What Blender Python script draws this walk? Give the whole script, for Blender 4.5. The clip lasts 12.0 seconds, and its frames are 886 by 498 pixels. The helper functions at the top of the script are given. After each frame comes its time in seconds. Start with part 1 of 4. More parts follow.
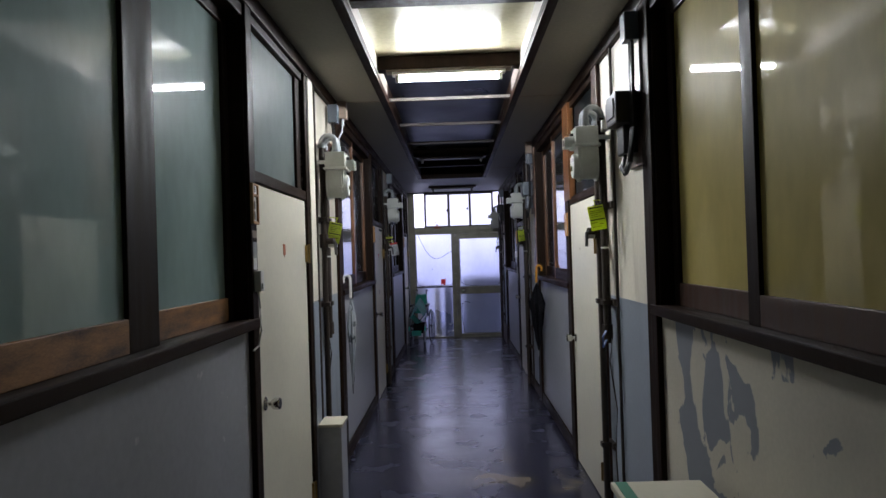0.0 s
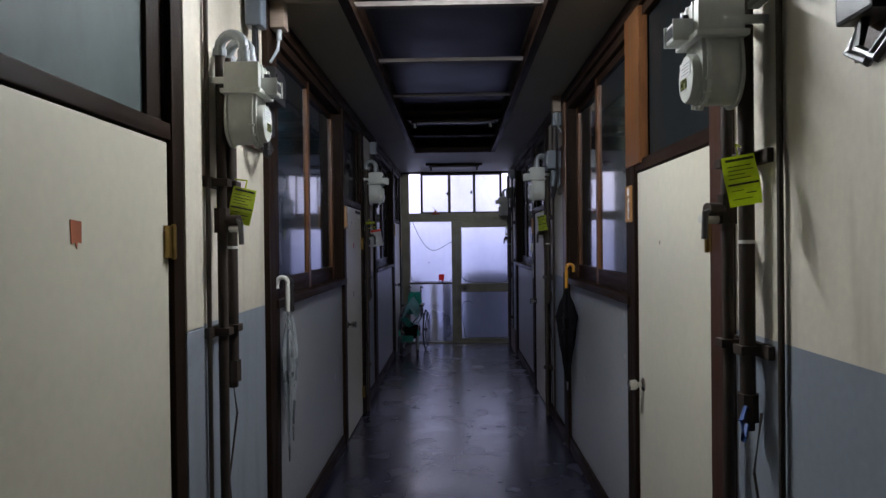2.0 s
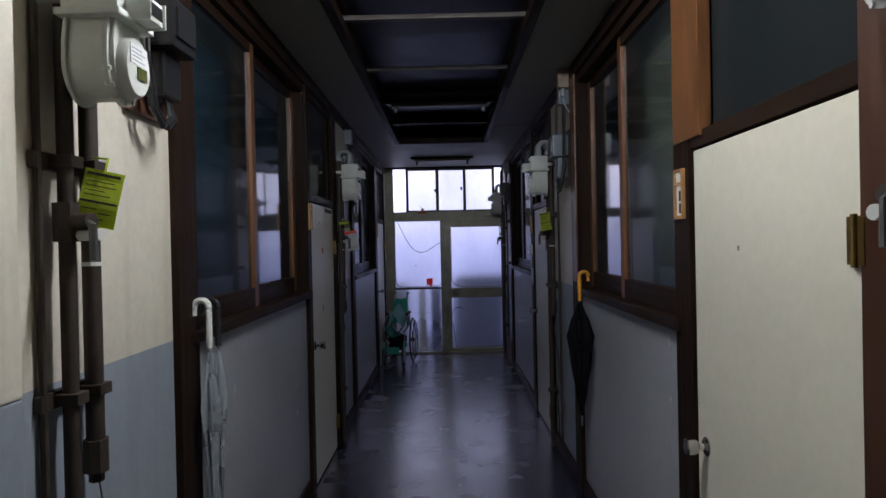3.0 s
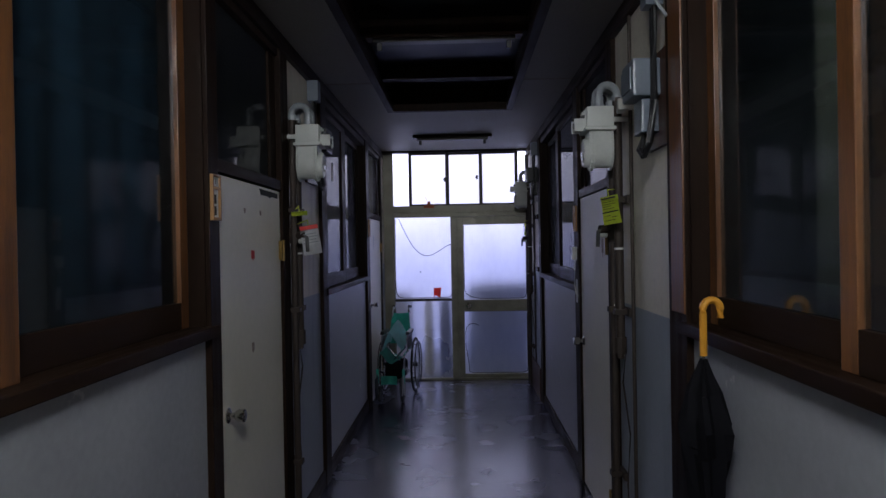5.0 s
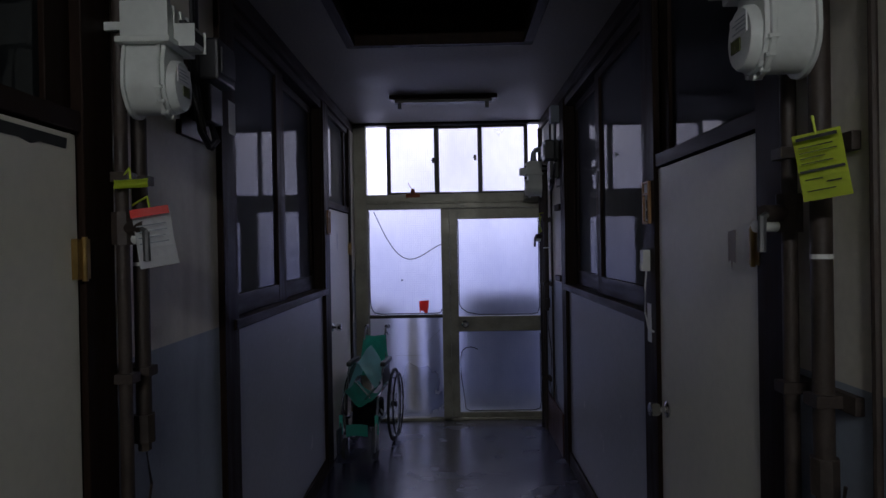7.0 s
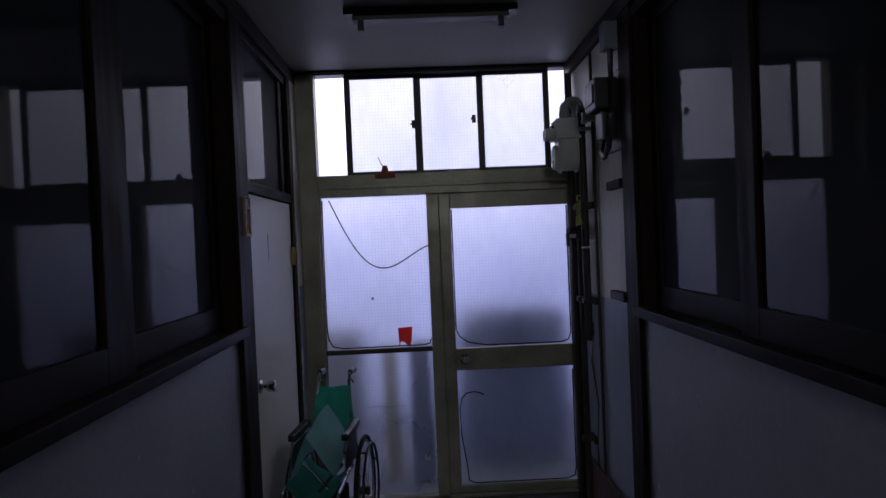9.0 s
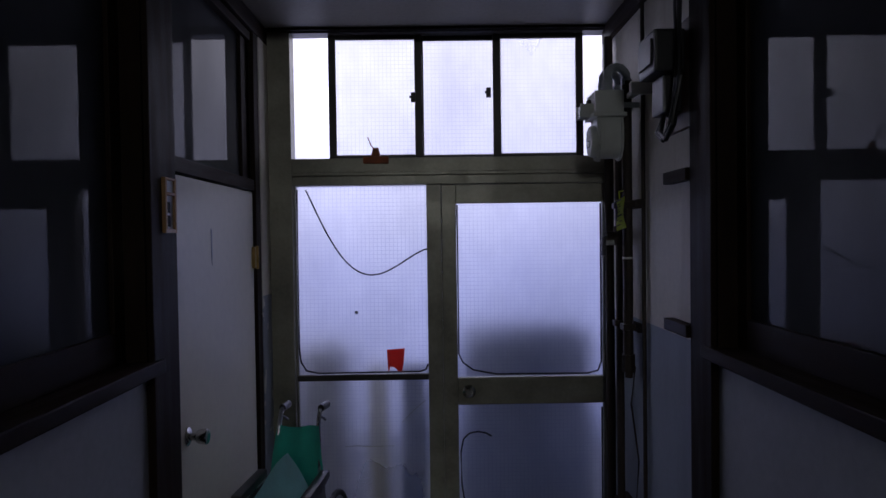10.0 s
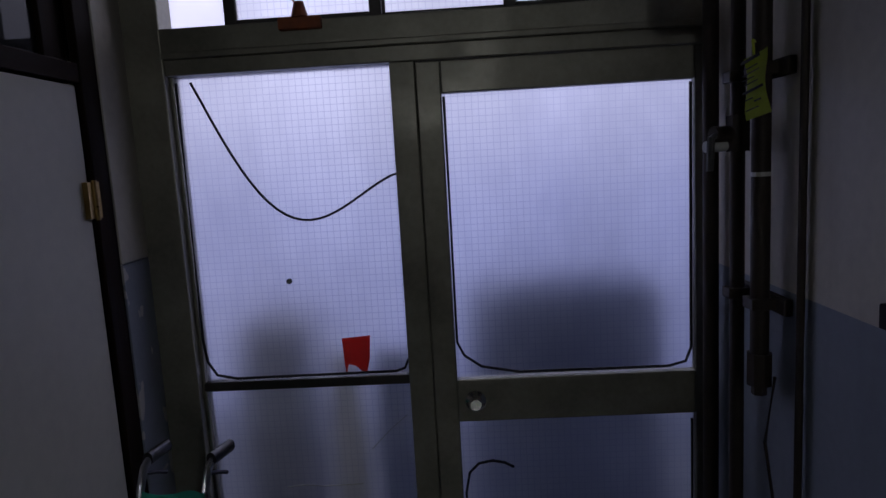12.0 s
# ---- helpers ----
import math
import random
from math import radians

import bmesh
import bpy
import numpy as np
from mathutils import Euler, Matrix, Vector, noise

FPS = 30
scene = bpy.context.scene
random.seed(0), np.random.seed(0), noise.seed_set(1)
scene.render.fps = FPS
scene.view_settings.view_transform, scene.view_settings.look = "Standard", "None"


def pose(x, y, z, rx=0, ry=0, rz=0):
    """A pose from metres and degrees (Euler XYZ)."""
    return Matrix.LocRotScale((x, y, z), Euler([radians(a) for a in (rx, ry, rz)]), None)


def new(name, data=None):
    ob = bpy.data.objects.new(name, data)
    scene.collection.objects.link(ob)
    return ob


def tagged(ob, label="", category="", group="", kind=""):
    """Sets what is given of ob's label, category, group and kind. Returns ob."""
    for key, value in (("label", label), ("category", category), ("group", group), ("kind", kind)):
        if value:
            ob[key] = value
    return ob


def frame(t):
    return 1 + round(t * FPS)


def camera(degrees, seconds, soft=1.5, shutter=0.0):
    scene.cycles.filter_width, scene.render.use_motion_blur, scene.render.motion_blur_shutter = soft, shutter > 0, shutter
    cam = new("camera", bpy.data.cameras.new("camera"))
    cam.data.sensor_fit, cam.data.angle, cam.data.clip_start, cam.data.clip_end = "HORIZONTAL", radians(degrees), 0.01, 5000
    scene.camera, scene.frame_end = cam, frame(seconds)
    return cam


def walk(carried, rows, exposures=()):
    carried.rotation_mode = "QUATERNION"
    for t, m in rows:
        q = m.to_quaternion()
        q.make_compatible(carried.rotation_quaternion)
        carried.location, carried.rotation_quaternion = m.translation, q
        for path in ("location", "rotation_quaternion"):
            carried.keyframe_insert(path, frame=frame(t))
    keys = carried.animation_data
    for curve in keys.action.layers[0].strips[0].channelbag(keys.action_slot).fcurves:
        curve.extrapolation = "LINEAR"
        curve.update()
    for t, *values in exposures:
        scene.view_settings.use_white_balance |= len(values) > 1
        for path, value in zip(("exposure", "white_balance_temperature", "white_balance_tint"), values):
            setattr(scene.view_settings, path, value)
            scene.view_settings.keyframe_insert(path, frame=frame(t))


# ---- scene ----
cam = camera(69.2, 12.0)
METRES, EYE, TILT, LEAN, TURN = 10.3, 1.59, 0.0, 0.0, 1.0
ROWS = [
    (0.0, 0.0, 0.0, 0.0, 0.02, 0.49, 1.79),
    (0.5, 0.0032, 0.0458, 0.0002, 0.44, 1.35, 1.43),
    (1.0, 0.0055, 0.0853, 0.001, 1.21, 0.51, 0.33),
    (1.5, 0.0027, 0.1308, 0.002, 0.54, 0.11, 1.3),
    (2.0, 0.0052, 0.1747, 0.0011, 0.19, -0.38, 0.64),
    (2.5, 0.0073, 0.2172, 0.0021, 0.56, 0.01, 0.12),
    (3.0, 0.0082, 0.2596, 0.004, -0.68, -0.45, 1.22),
    (5.0, 0.0158, 0.4346, 0.0039, 0.72, -0.3, 1.02),
    (5.5, 0.0158, 0.4752, 0.0033, 0.58, 1.39, 0.58),
    (6.0, 0.0123, 0.5195, 0.0037, -0.12, -0.48, 1.82),
    (6.5, 0.0152, 0.5645, 0.0044, -0.22, -0.45, 1.92),
    (7.0, 0.0165, 0.6075, 0.0048, -0.05, -0.36, 1.02),
    (9.0, 0.0068, 0.7871, 0.0092, -2.58, -0.92, 2.44),
    (9.5, 0.0088, 0.8268, 0.0104, -1.64, -1.19, 2.71),
    (10.0, 0.015, 0.8658, 0.0117, -1.52, -1.17, 0.79),
    (10.5, 0.0142, 0.9062, 0.0128, -3.03, 0.33, 1.68),
    (11.0, 0.0161, 0.9366, 0.0132, -3.42, -1.39, 2.52),
    (11.5, 0.0284, 0.9756, 0.0074, -0.16, -6.91, 3.3),
    (12.0, 0.0332, 0.9948, 0.0077, 1.04, -7.68, 3.24),
]
walk(cam, [(t, pose(0, 0, EYE, TILT, LEAN, TURN) @ pose(METRES * x, METRES * y, METRES * z, 90 + pitch, roll, yaw)) for t, x, y, z, yaw, pitch, roll in ROWS],
     [(0, 0.6), (1.5, 0.3), (2.5, 0.1), (5.5, 0.45), (7.0, 0.03), (9.5, -0.1), (10.3, -0.3), (11.0, -0.7), (12, -0.55)])

# ---- light ----
world = bpy.data.worlds.new("world")
scene.world = world
world.use_nodes = True
wn = world.node_tree
sky = wn.nodes.new("ShaderNodeTexSky")
sky.sky_type = "NISHITA"
sky.sun_disc = False
sky.sun_elevation, sky.sun_rotation = radians(35), radians(200)
wn.links.new(sky.outputs[0], wn.nodes["Background"].inputs[0])
wn.nodes["Background"].inputs[1].default_value = 0.08
TUBE_GLOW = 330.0
ALLEY_GLOW = 1.0

# ---- materials ----
def mat(name, color, rough=0.6, metal=0.0, var=0.25, scale=3.0, grain=60.0, bump=0.15, coat=0.0, stretch=(1, 1, 1), stain=None, spec=0.5, rlo=0.75, rhi=1.25):
    m = bpy.data.materials.new(name)
    m.use_nodes = True
    t, nodes = m.node_tree, m.node_tree.nodes
    b = nodes["Principled BSDF"]
    co = nodes.new("ShaderNodeTexCoord")
    mp = nodes.new("ShaderNodeMapping")
    mp.inputs["Scale"].default_value = stretch
    t.links.new(co.outputs["Object"], mp.inputs[0])
    n1 = nodes.new("ShaderNodeTexNoise")
    n1.inputs["Scale"].default_value, n1.inputs["Detail"].default_value = scale, 6
    n2 = nodes.new("ShaderNodeTexNoise")
    n2.inputs["Scale"].default_value, n2.inputs["Detail"].default_value = grain, 3
    for n in (n1, n2):
        t.links.new(mp.outputs[0], n.inputs["Vector"])
    mixf = nodes.new("ShaderNodeMath")
    mixf.operation = "MULTIPLY_ADD"
    t.links.new(n2.outputs[0], mixf.inputs[0])
    mixf.inputs[1].default_value = 0.35
    t.links.new(n1.outputs[0], mixf.inputs[2])
    ramp = nodes.new("ShaderNodeValToRGB")
    ramp.color_ramp.elements[0].position, ramp.color_ramp.elements[1].position = 0.4, 0.95
    lo = stain if stain else tuple(c * (1 - var) for c in color)
    hi = tuple(min(1, c * (1 + var * 0.5)) for c in color)
    ramp.color_ramp.elements[0].color, ramp.color_ramp.elements[1].color = (*lo, 1), (*hi, 1)
    t.links.new(mixf.outputs[0], ramp.inputs[0])
    t.links.new(ramp.outputs[0], b.inputs["Base Color"])
    rr = nodes.new("ShaderNodeMapRange")
    rr.inputs["To Min"].default_value, rr.inputs["To Max"].default_value = max(0.02, rough * rlo), min(1, rough * rhi)
    rr.inputs["From Min"].default_value, rr.inputs["From Max"].default_value = 0.3, 0.7
    t.links.new(n1.outputs[0], rr.inputs[0])
    t.links.new(rr.outputs[0], b.inputs["Roughness"])
    b.inputs["Metallic"].default_value = metal
    b.inputs["Coat Weight"].default_value = coat
    b.inputs["Coat Roughness"].default_value = 0.06
    b.inputs["Specular IOR Level"].default_value = spec
    if bump:
        bp = nodes.new("ShaderNodeBump")
        bp.inputs["Strength"].default_value, bp.inputs["Distance"].default_value = bump, 0.003
        t.links.new(mixf.outputs[0], bp.inputs["Height"])
        t.links.new(bp.outputs[0], b.inputs["Normal"])
    return m


def emitter(name, color, strength):
    m = bpy.data.materials.new(name)
    m.use_nodes = True
    b = m.node_tree.nodes["Principled BSDF"]
    b.inputs["Base Color"].default_value = (0.8, 0.8, 0.8, 1)
    b.inputs["Emission Color"].default_value = (*color, 1)
    b.inputs["Emission Strength"].default_value = strength
    return m


def patchy(name, top, under, scale, edge, rough=0.55, base=None, soft=0.010, centre=None, pull=0.25):
    """Paint with scraped-off patches that bare the coat beneath, gathered round a centre where one is given."""
    m = mat(name, top, rough, **(base or dict(var=0.18, scale=2.2)))
    t, nodes = m.node_tree, m.node_tree.nodes
    b = nodes["Principled BSDF"]
    old = b.inputs["Base Color"].links[0].from_socket
    co = nodes.new("ShaderNodeTexCoord")
    mp = nodes.new("ShaderNodeMapping")
    mp.inputs["Scale"].default_value, mp.inputs["Location"].default_value = (1, 1, 0.75), (0, 0.35, 0.2)
    t.links.new(co.outputs["Object"], mp.inputs[0])
    n = nodes.new("ShaderNodeTexNoise")
    n.inputs["Scale"].default_value, n.inputs["Detail"].default_value, n.inputs["Distortion"].default_value = scale, 5, 0.4
    t.links.new(mp.outputs[0], n.inputs["Vector"])
    step = nodes.new("ShaderNodeMapRange")
    step.inputs["From Min"].default_value, step.inputs["From Max"].default_value = edge, edge + soft
    if centre:
        far = nodes.new("ShaderNodeVectorMath")
        far.operation = "DISTANCE"
        far.inputs[1].default_value = centre
        t.links.new(co.outputs["Object"], far.inputs[0])
        less = nodes.new("ShaderNodeMath")
        less.operation = "MULTIPLY_ADD"
        less.inputs[1].default_value = -pull
        t.links.new(far.outputs["Value"], less.inputs[0])
        t.links.new(n.outputs[0], less.inputs[2])
        t.links.new(less.outputs[0], step.inputs[0])
    else:
        t.links.new(n.outputs[0], step.inputs[0])
    mx = nodes.new("ShaderNodeMix")
    mx.data_type = "RGBA"
    t.links.new(step.outputs[0], mx.inputs[0])
    t.links.new(old, mx.inputs[6])
    mx.inputs[7].default_value = (*under, 1)
    t.links.new(mx.outputs[2], b.inputs["Base Color"])
    return m


def frosted(name, color, trans, rough, shine=0.8, wires=False):
    """Frosted pane, flat and shiny on its room side; wires: a net of wire cast into it."""
    m = mat(name, color, rough, var=0.3, scale=1.6, grain=18, bump=0.05, coat=shine, stretch=(1, 1, 0.5), spec=0.0)
    t, nodes = m.node_tree, m.node_tree.nodes
    b = nodes["Principled BSDF"]
    b.inputs["Transmission Weight"].default_value = trans
    b.inputs["Coat Roughness"].default_value = 0.025
    b.inputs["IOR"].default_value = 1.45
    if wires:
        old = b.inputs["Base Color"].links[0].from_socket
        co = nodes.new("ShaderNodeTexCoord")
        sep = nodes.new("ShaderNodeSeparateXYZ")
        t.links.new(co.outputs["Object"], sep.inputs[0])
        lines = []
        for axis in (0, 2):
            md = nodes.new("ShaderNodeMath")
            md.operation = "PINGPONG"
            md.inputs[1].default_value = 0.0105
            t.links.new(sep.outputs[axis], md.inputs[0])
            lt = nodes.new("ShaderNodeMath")
            lt.operation = "LESS_THAN"
            lt.inputs[1].default_value = 0.0011
            t.links.new(md.outputs[0], lt.inputs[0])
            lines.append(lt)
        mxm = nodes.new("ShaderNodeMath")
        mxm.operation = "MAXIMUM"
        t.links.new(lines[0].outputs[0], mxm.inputs[0])
        t.links.new(lines[1].outputs[0], mxm.inputs[1])
        mx = nodes.new("ShaderNodeMix")
        mx.data_type = "RGBA"
        t.links.new(mxm.outputs[0], mx.inputs[0])
        t.links.new(old, mx.inputs[6])
        mx.inputs[7].default_value = (0.60, 0.61, 0.68, 1)
        t.links.new(mx.outputs[2], b.inputs["Base Color"])
    return m


CREAM = mat("cream_paint", (0.70, 0.65, 0.545), 0.5, var=0.22, scale=1.4, grain=40, bump=0.08)
DOORP = mat("door_paint", (0.69, 0.655, 0.54), 0.42, var=0.14, scale=1.1, grain=30, bump=0.05)
BLUEG = mat("blue_grey_paint", (0.30, 0.335, 0.39), 0.45, var=0.2, scale=1.8, grain=40, bump=0.08)
GREYP = mat("grey_board", (0.36, 0.37, 0.40), 0.38, var=0.25, scale=1.6, grain=35, bump=0.08)
PEEL = patchy("peeled_board", (0.60, 0.555, 0.46), (0.22, 0.232, 0.265), 5.0, 0.405, centre=(0.9, 2.36, 0.93), pull=0.32)
for scuffed, dirt in ((CREAM, (0.50, 0.45, 0.36)), (BLUEG, (0.22, 0.25, 0.29)), (GREYP, (0.50, 0.50, 0.51))):
    t, nodes = scuffed.node_tree, scuffed.node_tree.nodes
    b = nodes["Principled BSDF"]
    old = b.inputs["Base Color"].links[0].from_socket
    co = nodes.new("ShaderNodeTexCoord")
    mp = nodes.new("ShaderNodeMapping")
    mp.inputs["Scale"].default_value = (3.0, 3.0, 0.45) if scuffed is not GREYP else (3.0, 3.0, 3.0)
    n = nodes.new("ShaderNodeTexNoise")
    n.inputs["Scale"].default_value, n.inputs["Detail"].default_value = 2.4, 8
    st = nodes.new("ShaderNodeMapRange")
    st.inputs["From Min"].default_value, st.inputs["From Max"].default_value = (0.52, 0.78) if scuffed is not GREYP else (0.69, 0.72)
    mx = nodes.new("ShaderNodeMix")
    mx.data_type = "RGBA"
    t.links.new(co.outputs["Object"], mp.inputs[0])
    t.links.new(mp.outputs[0], n.inputs["Vector"])
    t.links.new(n.outputs[0], st.inputs[0])
    t.links.new(st.outputs[0], mx.inputs[0])
    t.links.new(old, mx.inputs[6])
    mx.inputs[7].default_value = (*dirt, 1)
    t.links.new(mx.outputs[2], b.inputs["Base Color"])
CEIL = mat("ceiling_paint", (0.29, 0.265, 0.205), 0.6, var=0.3, scale=0.9, grain=50, bump=0.1)
DARKW = mat("dark_wood", (0.019, 0.0105, 0.0068), 0.55, spec=0.09, var=0.45, scale=4, grain=90, bump=0.25, stretch=(6, 6, 0.6))
DARKH = mat("dark_wood_along", (0.022, 0.012, 0.0075), 0.5, spec=0.09, var=0.45, scale=4, grain=90, bump=0.25, stretch=(6, 0.6, 6))
ORANGE = mat("worn_wood", (0.17, 0.068, 0.022), 0.4, var=0.6, scale=5, grain=60, bump=0.2, stretch=(6, 6, 0.5), stain=(0.05, 0.022, 0.011))
ORANGEH = mat("worn_wood_along", (0.34, 0.17, 0.068), 0.45, var=0.6, scale=5, grain=60, bump=0.2, stretch=(5, 1.6, 5), stain=(0.045, 0.02, 0.011))
REDW = mat("reddish_wood", (0.062, 0.024, 0.012), 0.42, var=0.5, scale=4, grain=80, bump=0.2, stretch=(6, 6, 0.6))
# pale batten wood with the recess's shade put into its colour
DIMB = mat("shaded_batten", (0.06, 0.047, 0.041), 0.6, var=0.3, stretch=(0.6, 6, 6))
PALEW = mat("pale_batten", (0.30, 0.23, 0.18), 0.55, var=0.3, stretch=(0.6, 6, 6))
# recess panels: a shaded and a lamplit copy, the light put into the colour
PANEL_SHADED = mat("recess_panel_shaded", (0.007, 0.008, 0.012), 0.34, spec=0.12, var=0.3, scale=1.4, grain=40, bump=0.04)
PANEL_LIT = mat("recess_panel", (0.40, 0.37, 0.25), 0.16, var=0.35, scale=1.4, grain=40, bump=0.04)
SIDE_LIT = mat("recess_side", (0.42, 0.39, 0.35), 0.45, var=0.3)
FLOORM = patchy("floor_sheet", (0.014, 0.0145, 0.034), (0.13, 0.105, 0.075), 3.4, 0.40, 0.25, dict(var=0.4, scale=3.2, grain=45, bump=0.006, spec=0.8, rlo=0.82, rhi=1.2), 0.14, (0.55, 4.5, 0.0), 0.30)
FLOORM.node_tree.nodes["Principled BSDF"].inputs["IOR"].default_value = 1.65
GLASS_T = frosted("teal_pane", (0.41, 0.57, 0.55), 0.35, 0.55)
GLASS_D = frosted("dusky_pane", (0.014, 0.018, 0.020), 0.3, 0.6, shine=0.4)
GLASS_C = frosted("curtained_pane", (0.17, 0.22, 0.25), 0.97, 0.1, shine=0.75)
GLASS_G = frosted("grey_pane", (0.22, 0.27, 0.27), 0.4, 0.5)
GLASS_Y = frosted("olive_pane", (0.66, 0.54, 0.18), 0.35, 0.5)
GLASS_W = frosted("wired_pane", (0.86, 0.88, 0.95), 1.0, 0.34, shine=0.2, wires=True)
BRONZE = mat("bronze_frame", (0.30, 0.285, 0.225), 0.40, metal=0.35, var=0.35, scale=6, bump=0.08)
BRONZED = mat("dark_sash", (0.06, 0.055, 0.05), 0.45, metal=0.4, var=0.3)
METER = mat("meter_paint", (0.60, 0.62, 0.58), 0.38, var=0.14, scale=9, bump=0.05)
ELBOW = mat("grey_fitting", (0.33, 0.36, 0.38), 0.45, metal=0.2, var=0.25, scale=12)
LEVER = mat("dull_grey_metal", (0.12, 0.12, 0.12), 0.5, metal=0.5, var=0.35, scale=14)
IRON = mat("rusty_pipe", (0.052, 0.038, 0.030), 0.6, metal=0.2, var=0.5, scale=14, grain=120, bump=0.35)
BLACKP = mat("black_plastic", (0.018, 0.018, 0.020), 0.38, var=0.2)
GREYBOX = mat("grey_plastic", (0.16, 0.19, 0.23), 0.4, var=0.2)
CHROME = mat("chrome", (0.62, 0.61, 0.58), 0.18, metal=1.0, var=0.15, scale=20)
BRASS = mat("brass", (0.34, 0.225, 0.08), 0.35, metal=0.9, var=0.3, scale=20)
LCD = mat("olive_display", (0.10, 0.11, 0.035), 0.25, var=0.3, scale=30)
LIME = mat("lime_paper", (0.56, 0.66, 0.05), 0.7, var=0.12, scale=8)
INK = mat("ink", (0.02, 0.022, 0.02), 0.7, var=0.1)
WHITEP = mat("white_paper", (0.70, 0.70, 0.70), 0.7, var=0.1)
WHITEPL = mat("white_plastic", (0.66, 0.66, 0.62), 0.4, var=0.1)
REDP = mat("red_paper", (0.62, 0.035, 0.025), 0.6, var=0.2, scale=12)
REDT = mat("red_tape", (0.75, 0.03, 0.02), 0.6, var=0.15, scale=12)
REDT.node_tree.nodes["Principled BSDF"].inputs["Transmission Weight"].default_value = 0.75
RUSTRED = mat("orange_scrap", (0.42, 0.12, 0.05), 0.7, var=0.3, scale=20)
PLATEW = mat("plate_wood", (0.40, 0.21, 0.08), 0.45, var=0.4, scale=6, grain=70, stretch=(5, 5, 0.7))
GREENF = mat("green_fabric", (0.09, 0.56, 0.43), 0.8, var=0.3, scale=9, grain=200, bump=0.3)
TEALF = mat("teal_towel", (0.48, 0.85, 0.87), 0.9, var=0.2, scale=8, grain=200, bump=0.4)
STEEL = mat("steel_tube", (0.45, 0.46, 0.48), 0.28, metal=0.95, var=0.15)
RUBBER = mat("black_rubber", (0.015, 0.015, 0.016), 0.6, var=0.2)
YELLOW = mat("amber_handle", (0.62, 0.28, 0.03), 0.3, var=0.15, scale=8)
BLACKF = mat("black_fabric", (0.006, 0.006, 0.008), 0.9, spec=0.1, var=0.3, scale=10, grain=200)
CLEARV = mat("clear_vinyl", (0.52, 0.56, 0.60), 0.3, var=0.3, scale=6, bump=0.2)
CLEARV.node_tree.nodes["Principled BSDF"].inputs["Transmission Weight"].default_value = 0.55
BLUEC = mat("blue_curtain", (0.026, 0.075, 0.115), 0.85, var=0.3, scale=4, grain=150, stretch=(3, 3, 0.4))
OLIVEC = mat("olive_curtain", (0.46, 0.41, 0.27), 0.85, var=0.3, scale=4, grain=150, stretch=(3, 3, 0.4))
BLUEPL = mat("blue_plastic", (0.02, 0.08, 0.32), 0.45, var=0.1)
GREENT = mat("green_tape", (0.03, 0.20, 0.12), 0.5, var=0.1)
BOXC = mat("cream_box", (0.62, 0.58, 0.45), 0.5, var=0.12)
ROOMW = mat("room_plaster", (0.16, 0.15, 0.13), 0.8, var=0.2)
NAVY = mat("navy_cloth", (0.20, 0.23, 0.40), 0.8, var=0.2)
CONCR = mat("alley_concrete", (0.3, 0.3, 0.32), 0.85, var=0.25)
TUBE_ON = emitter("lit_tube", (0.965, 1.0, 1.06), TUBE_GLOW)
TUBE_OFF = mat("unlit_tube", (0.6, 0.62, 0.65), 0.2, var=0.05)


# ---- mesh tools ----
def box(bm, x0, x1, y0, y1, z0, z1, bevel=0.0, slot=0):
    x0, x1, y0, y1, z0, z1 = min(x0, x1), max(x0, x1), min(y0, y1), max(y0, y1), min(z0, z1), max(z0, z1)
    r = bmesh.ops.create_cube(bm, size=1, matrix=Matrix.LocRotScale(((x0 + x1) / 2, (y0 + y1) / 2, (z0 + z1) / 2), None, (x1 - x0, y1 - y0, z1 - z0)))
    faces = {f for v in r["verts"] for f in v.link_faces}
    for f in faces:
        f.material_index = slot
    if bevel:
        edges = list({e for v in r["verts"] for e in v.link_edges})
        bmesh.ops.bevel(bm, geom=edges, offset=bevel, segments=2, affect="EDGES", profile=0.6)


def boxes(*specs, bevel=0.0):
    bm = bmesh.new()
    for s in specs:
        box(bm, *s, bevel=bevel)
    return bm


def cyl(bm, a, b, r, r2=None, seg=14):
    a, b = Vector(a), Vector(b)
    d = b - a
    m = Matrix.Translation((a + b) / 2) @ d.to_track_quat("Z", "Y").to_matrix().to_4x4()
    bmesh.ops.create_cone(bm, cap_ends=True, segments=seg, radius1=r, radius2=r if r2 is None else r2, depth=d.length, matrix=m)


def tube(bm, pts, r, seg=8, closed=False):
    """A round pipe swept along a line of points."""
    pts = [Vector(p) for p in pts]
    rings, n = [], len(pts)
    for i, p in enumerate(pts):
        if closed:
            d = pts[(i + 1) % n] - pts[i - 1]
        else:
            d = pts[min(i + 1, n - 1)] - pts[max(i - 1, 0)]
        q = d.to_track_quat("Z", "Y")
        rings.append([bm.verts.new(p + q @ Vector((r * math.cos(k * math.tau / seg), r * math.sin(k * math.tau / seg), 0))) for k in range(seg)])
    pairs = list(zip(rings, rings[1:])) + ([(rings[-1], rings[0])] if closed else [])
    for u, v in pairs:
        best = 0 if not closed else min(range(seg), key=lambda s: sum((u[k].co - v[(k + s) % seg].co).length for k in range(seg)))
        for k in range(seg):
            bm.faces.new((u[k], u[(k + 1) % seg], v[(k + 1 + best) % seg], v[(k + best) % seg]))
    if not closed:
        bm.faces.new(rings[0][::-1])
        bm.faces.new(rings[-1])


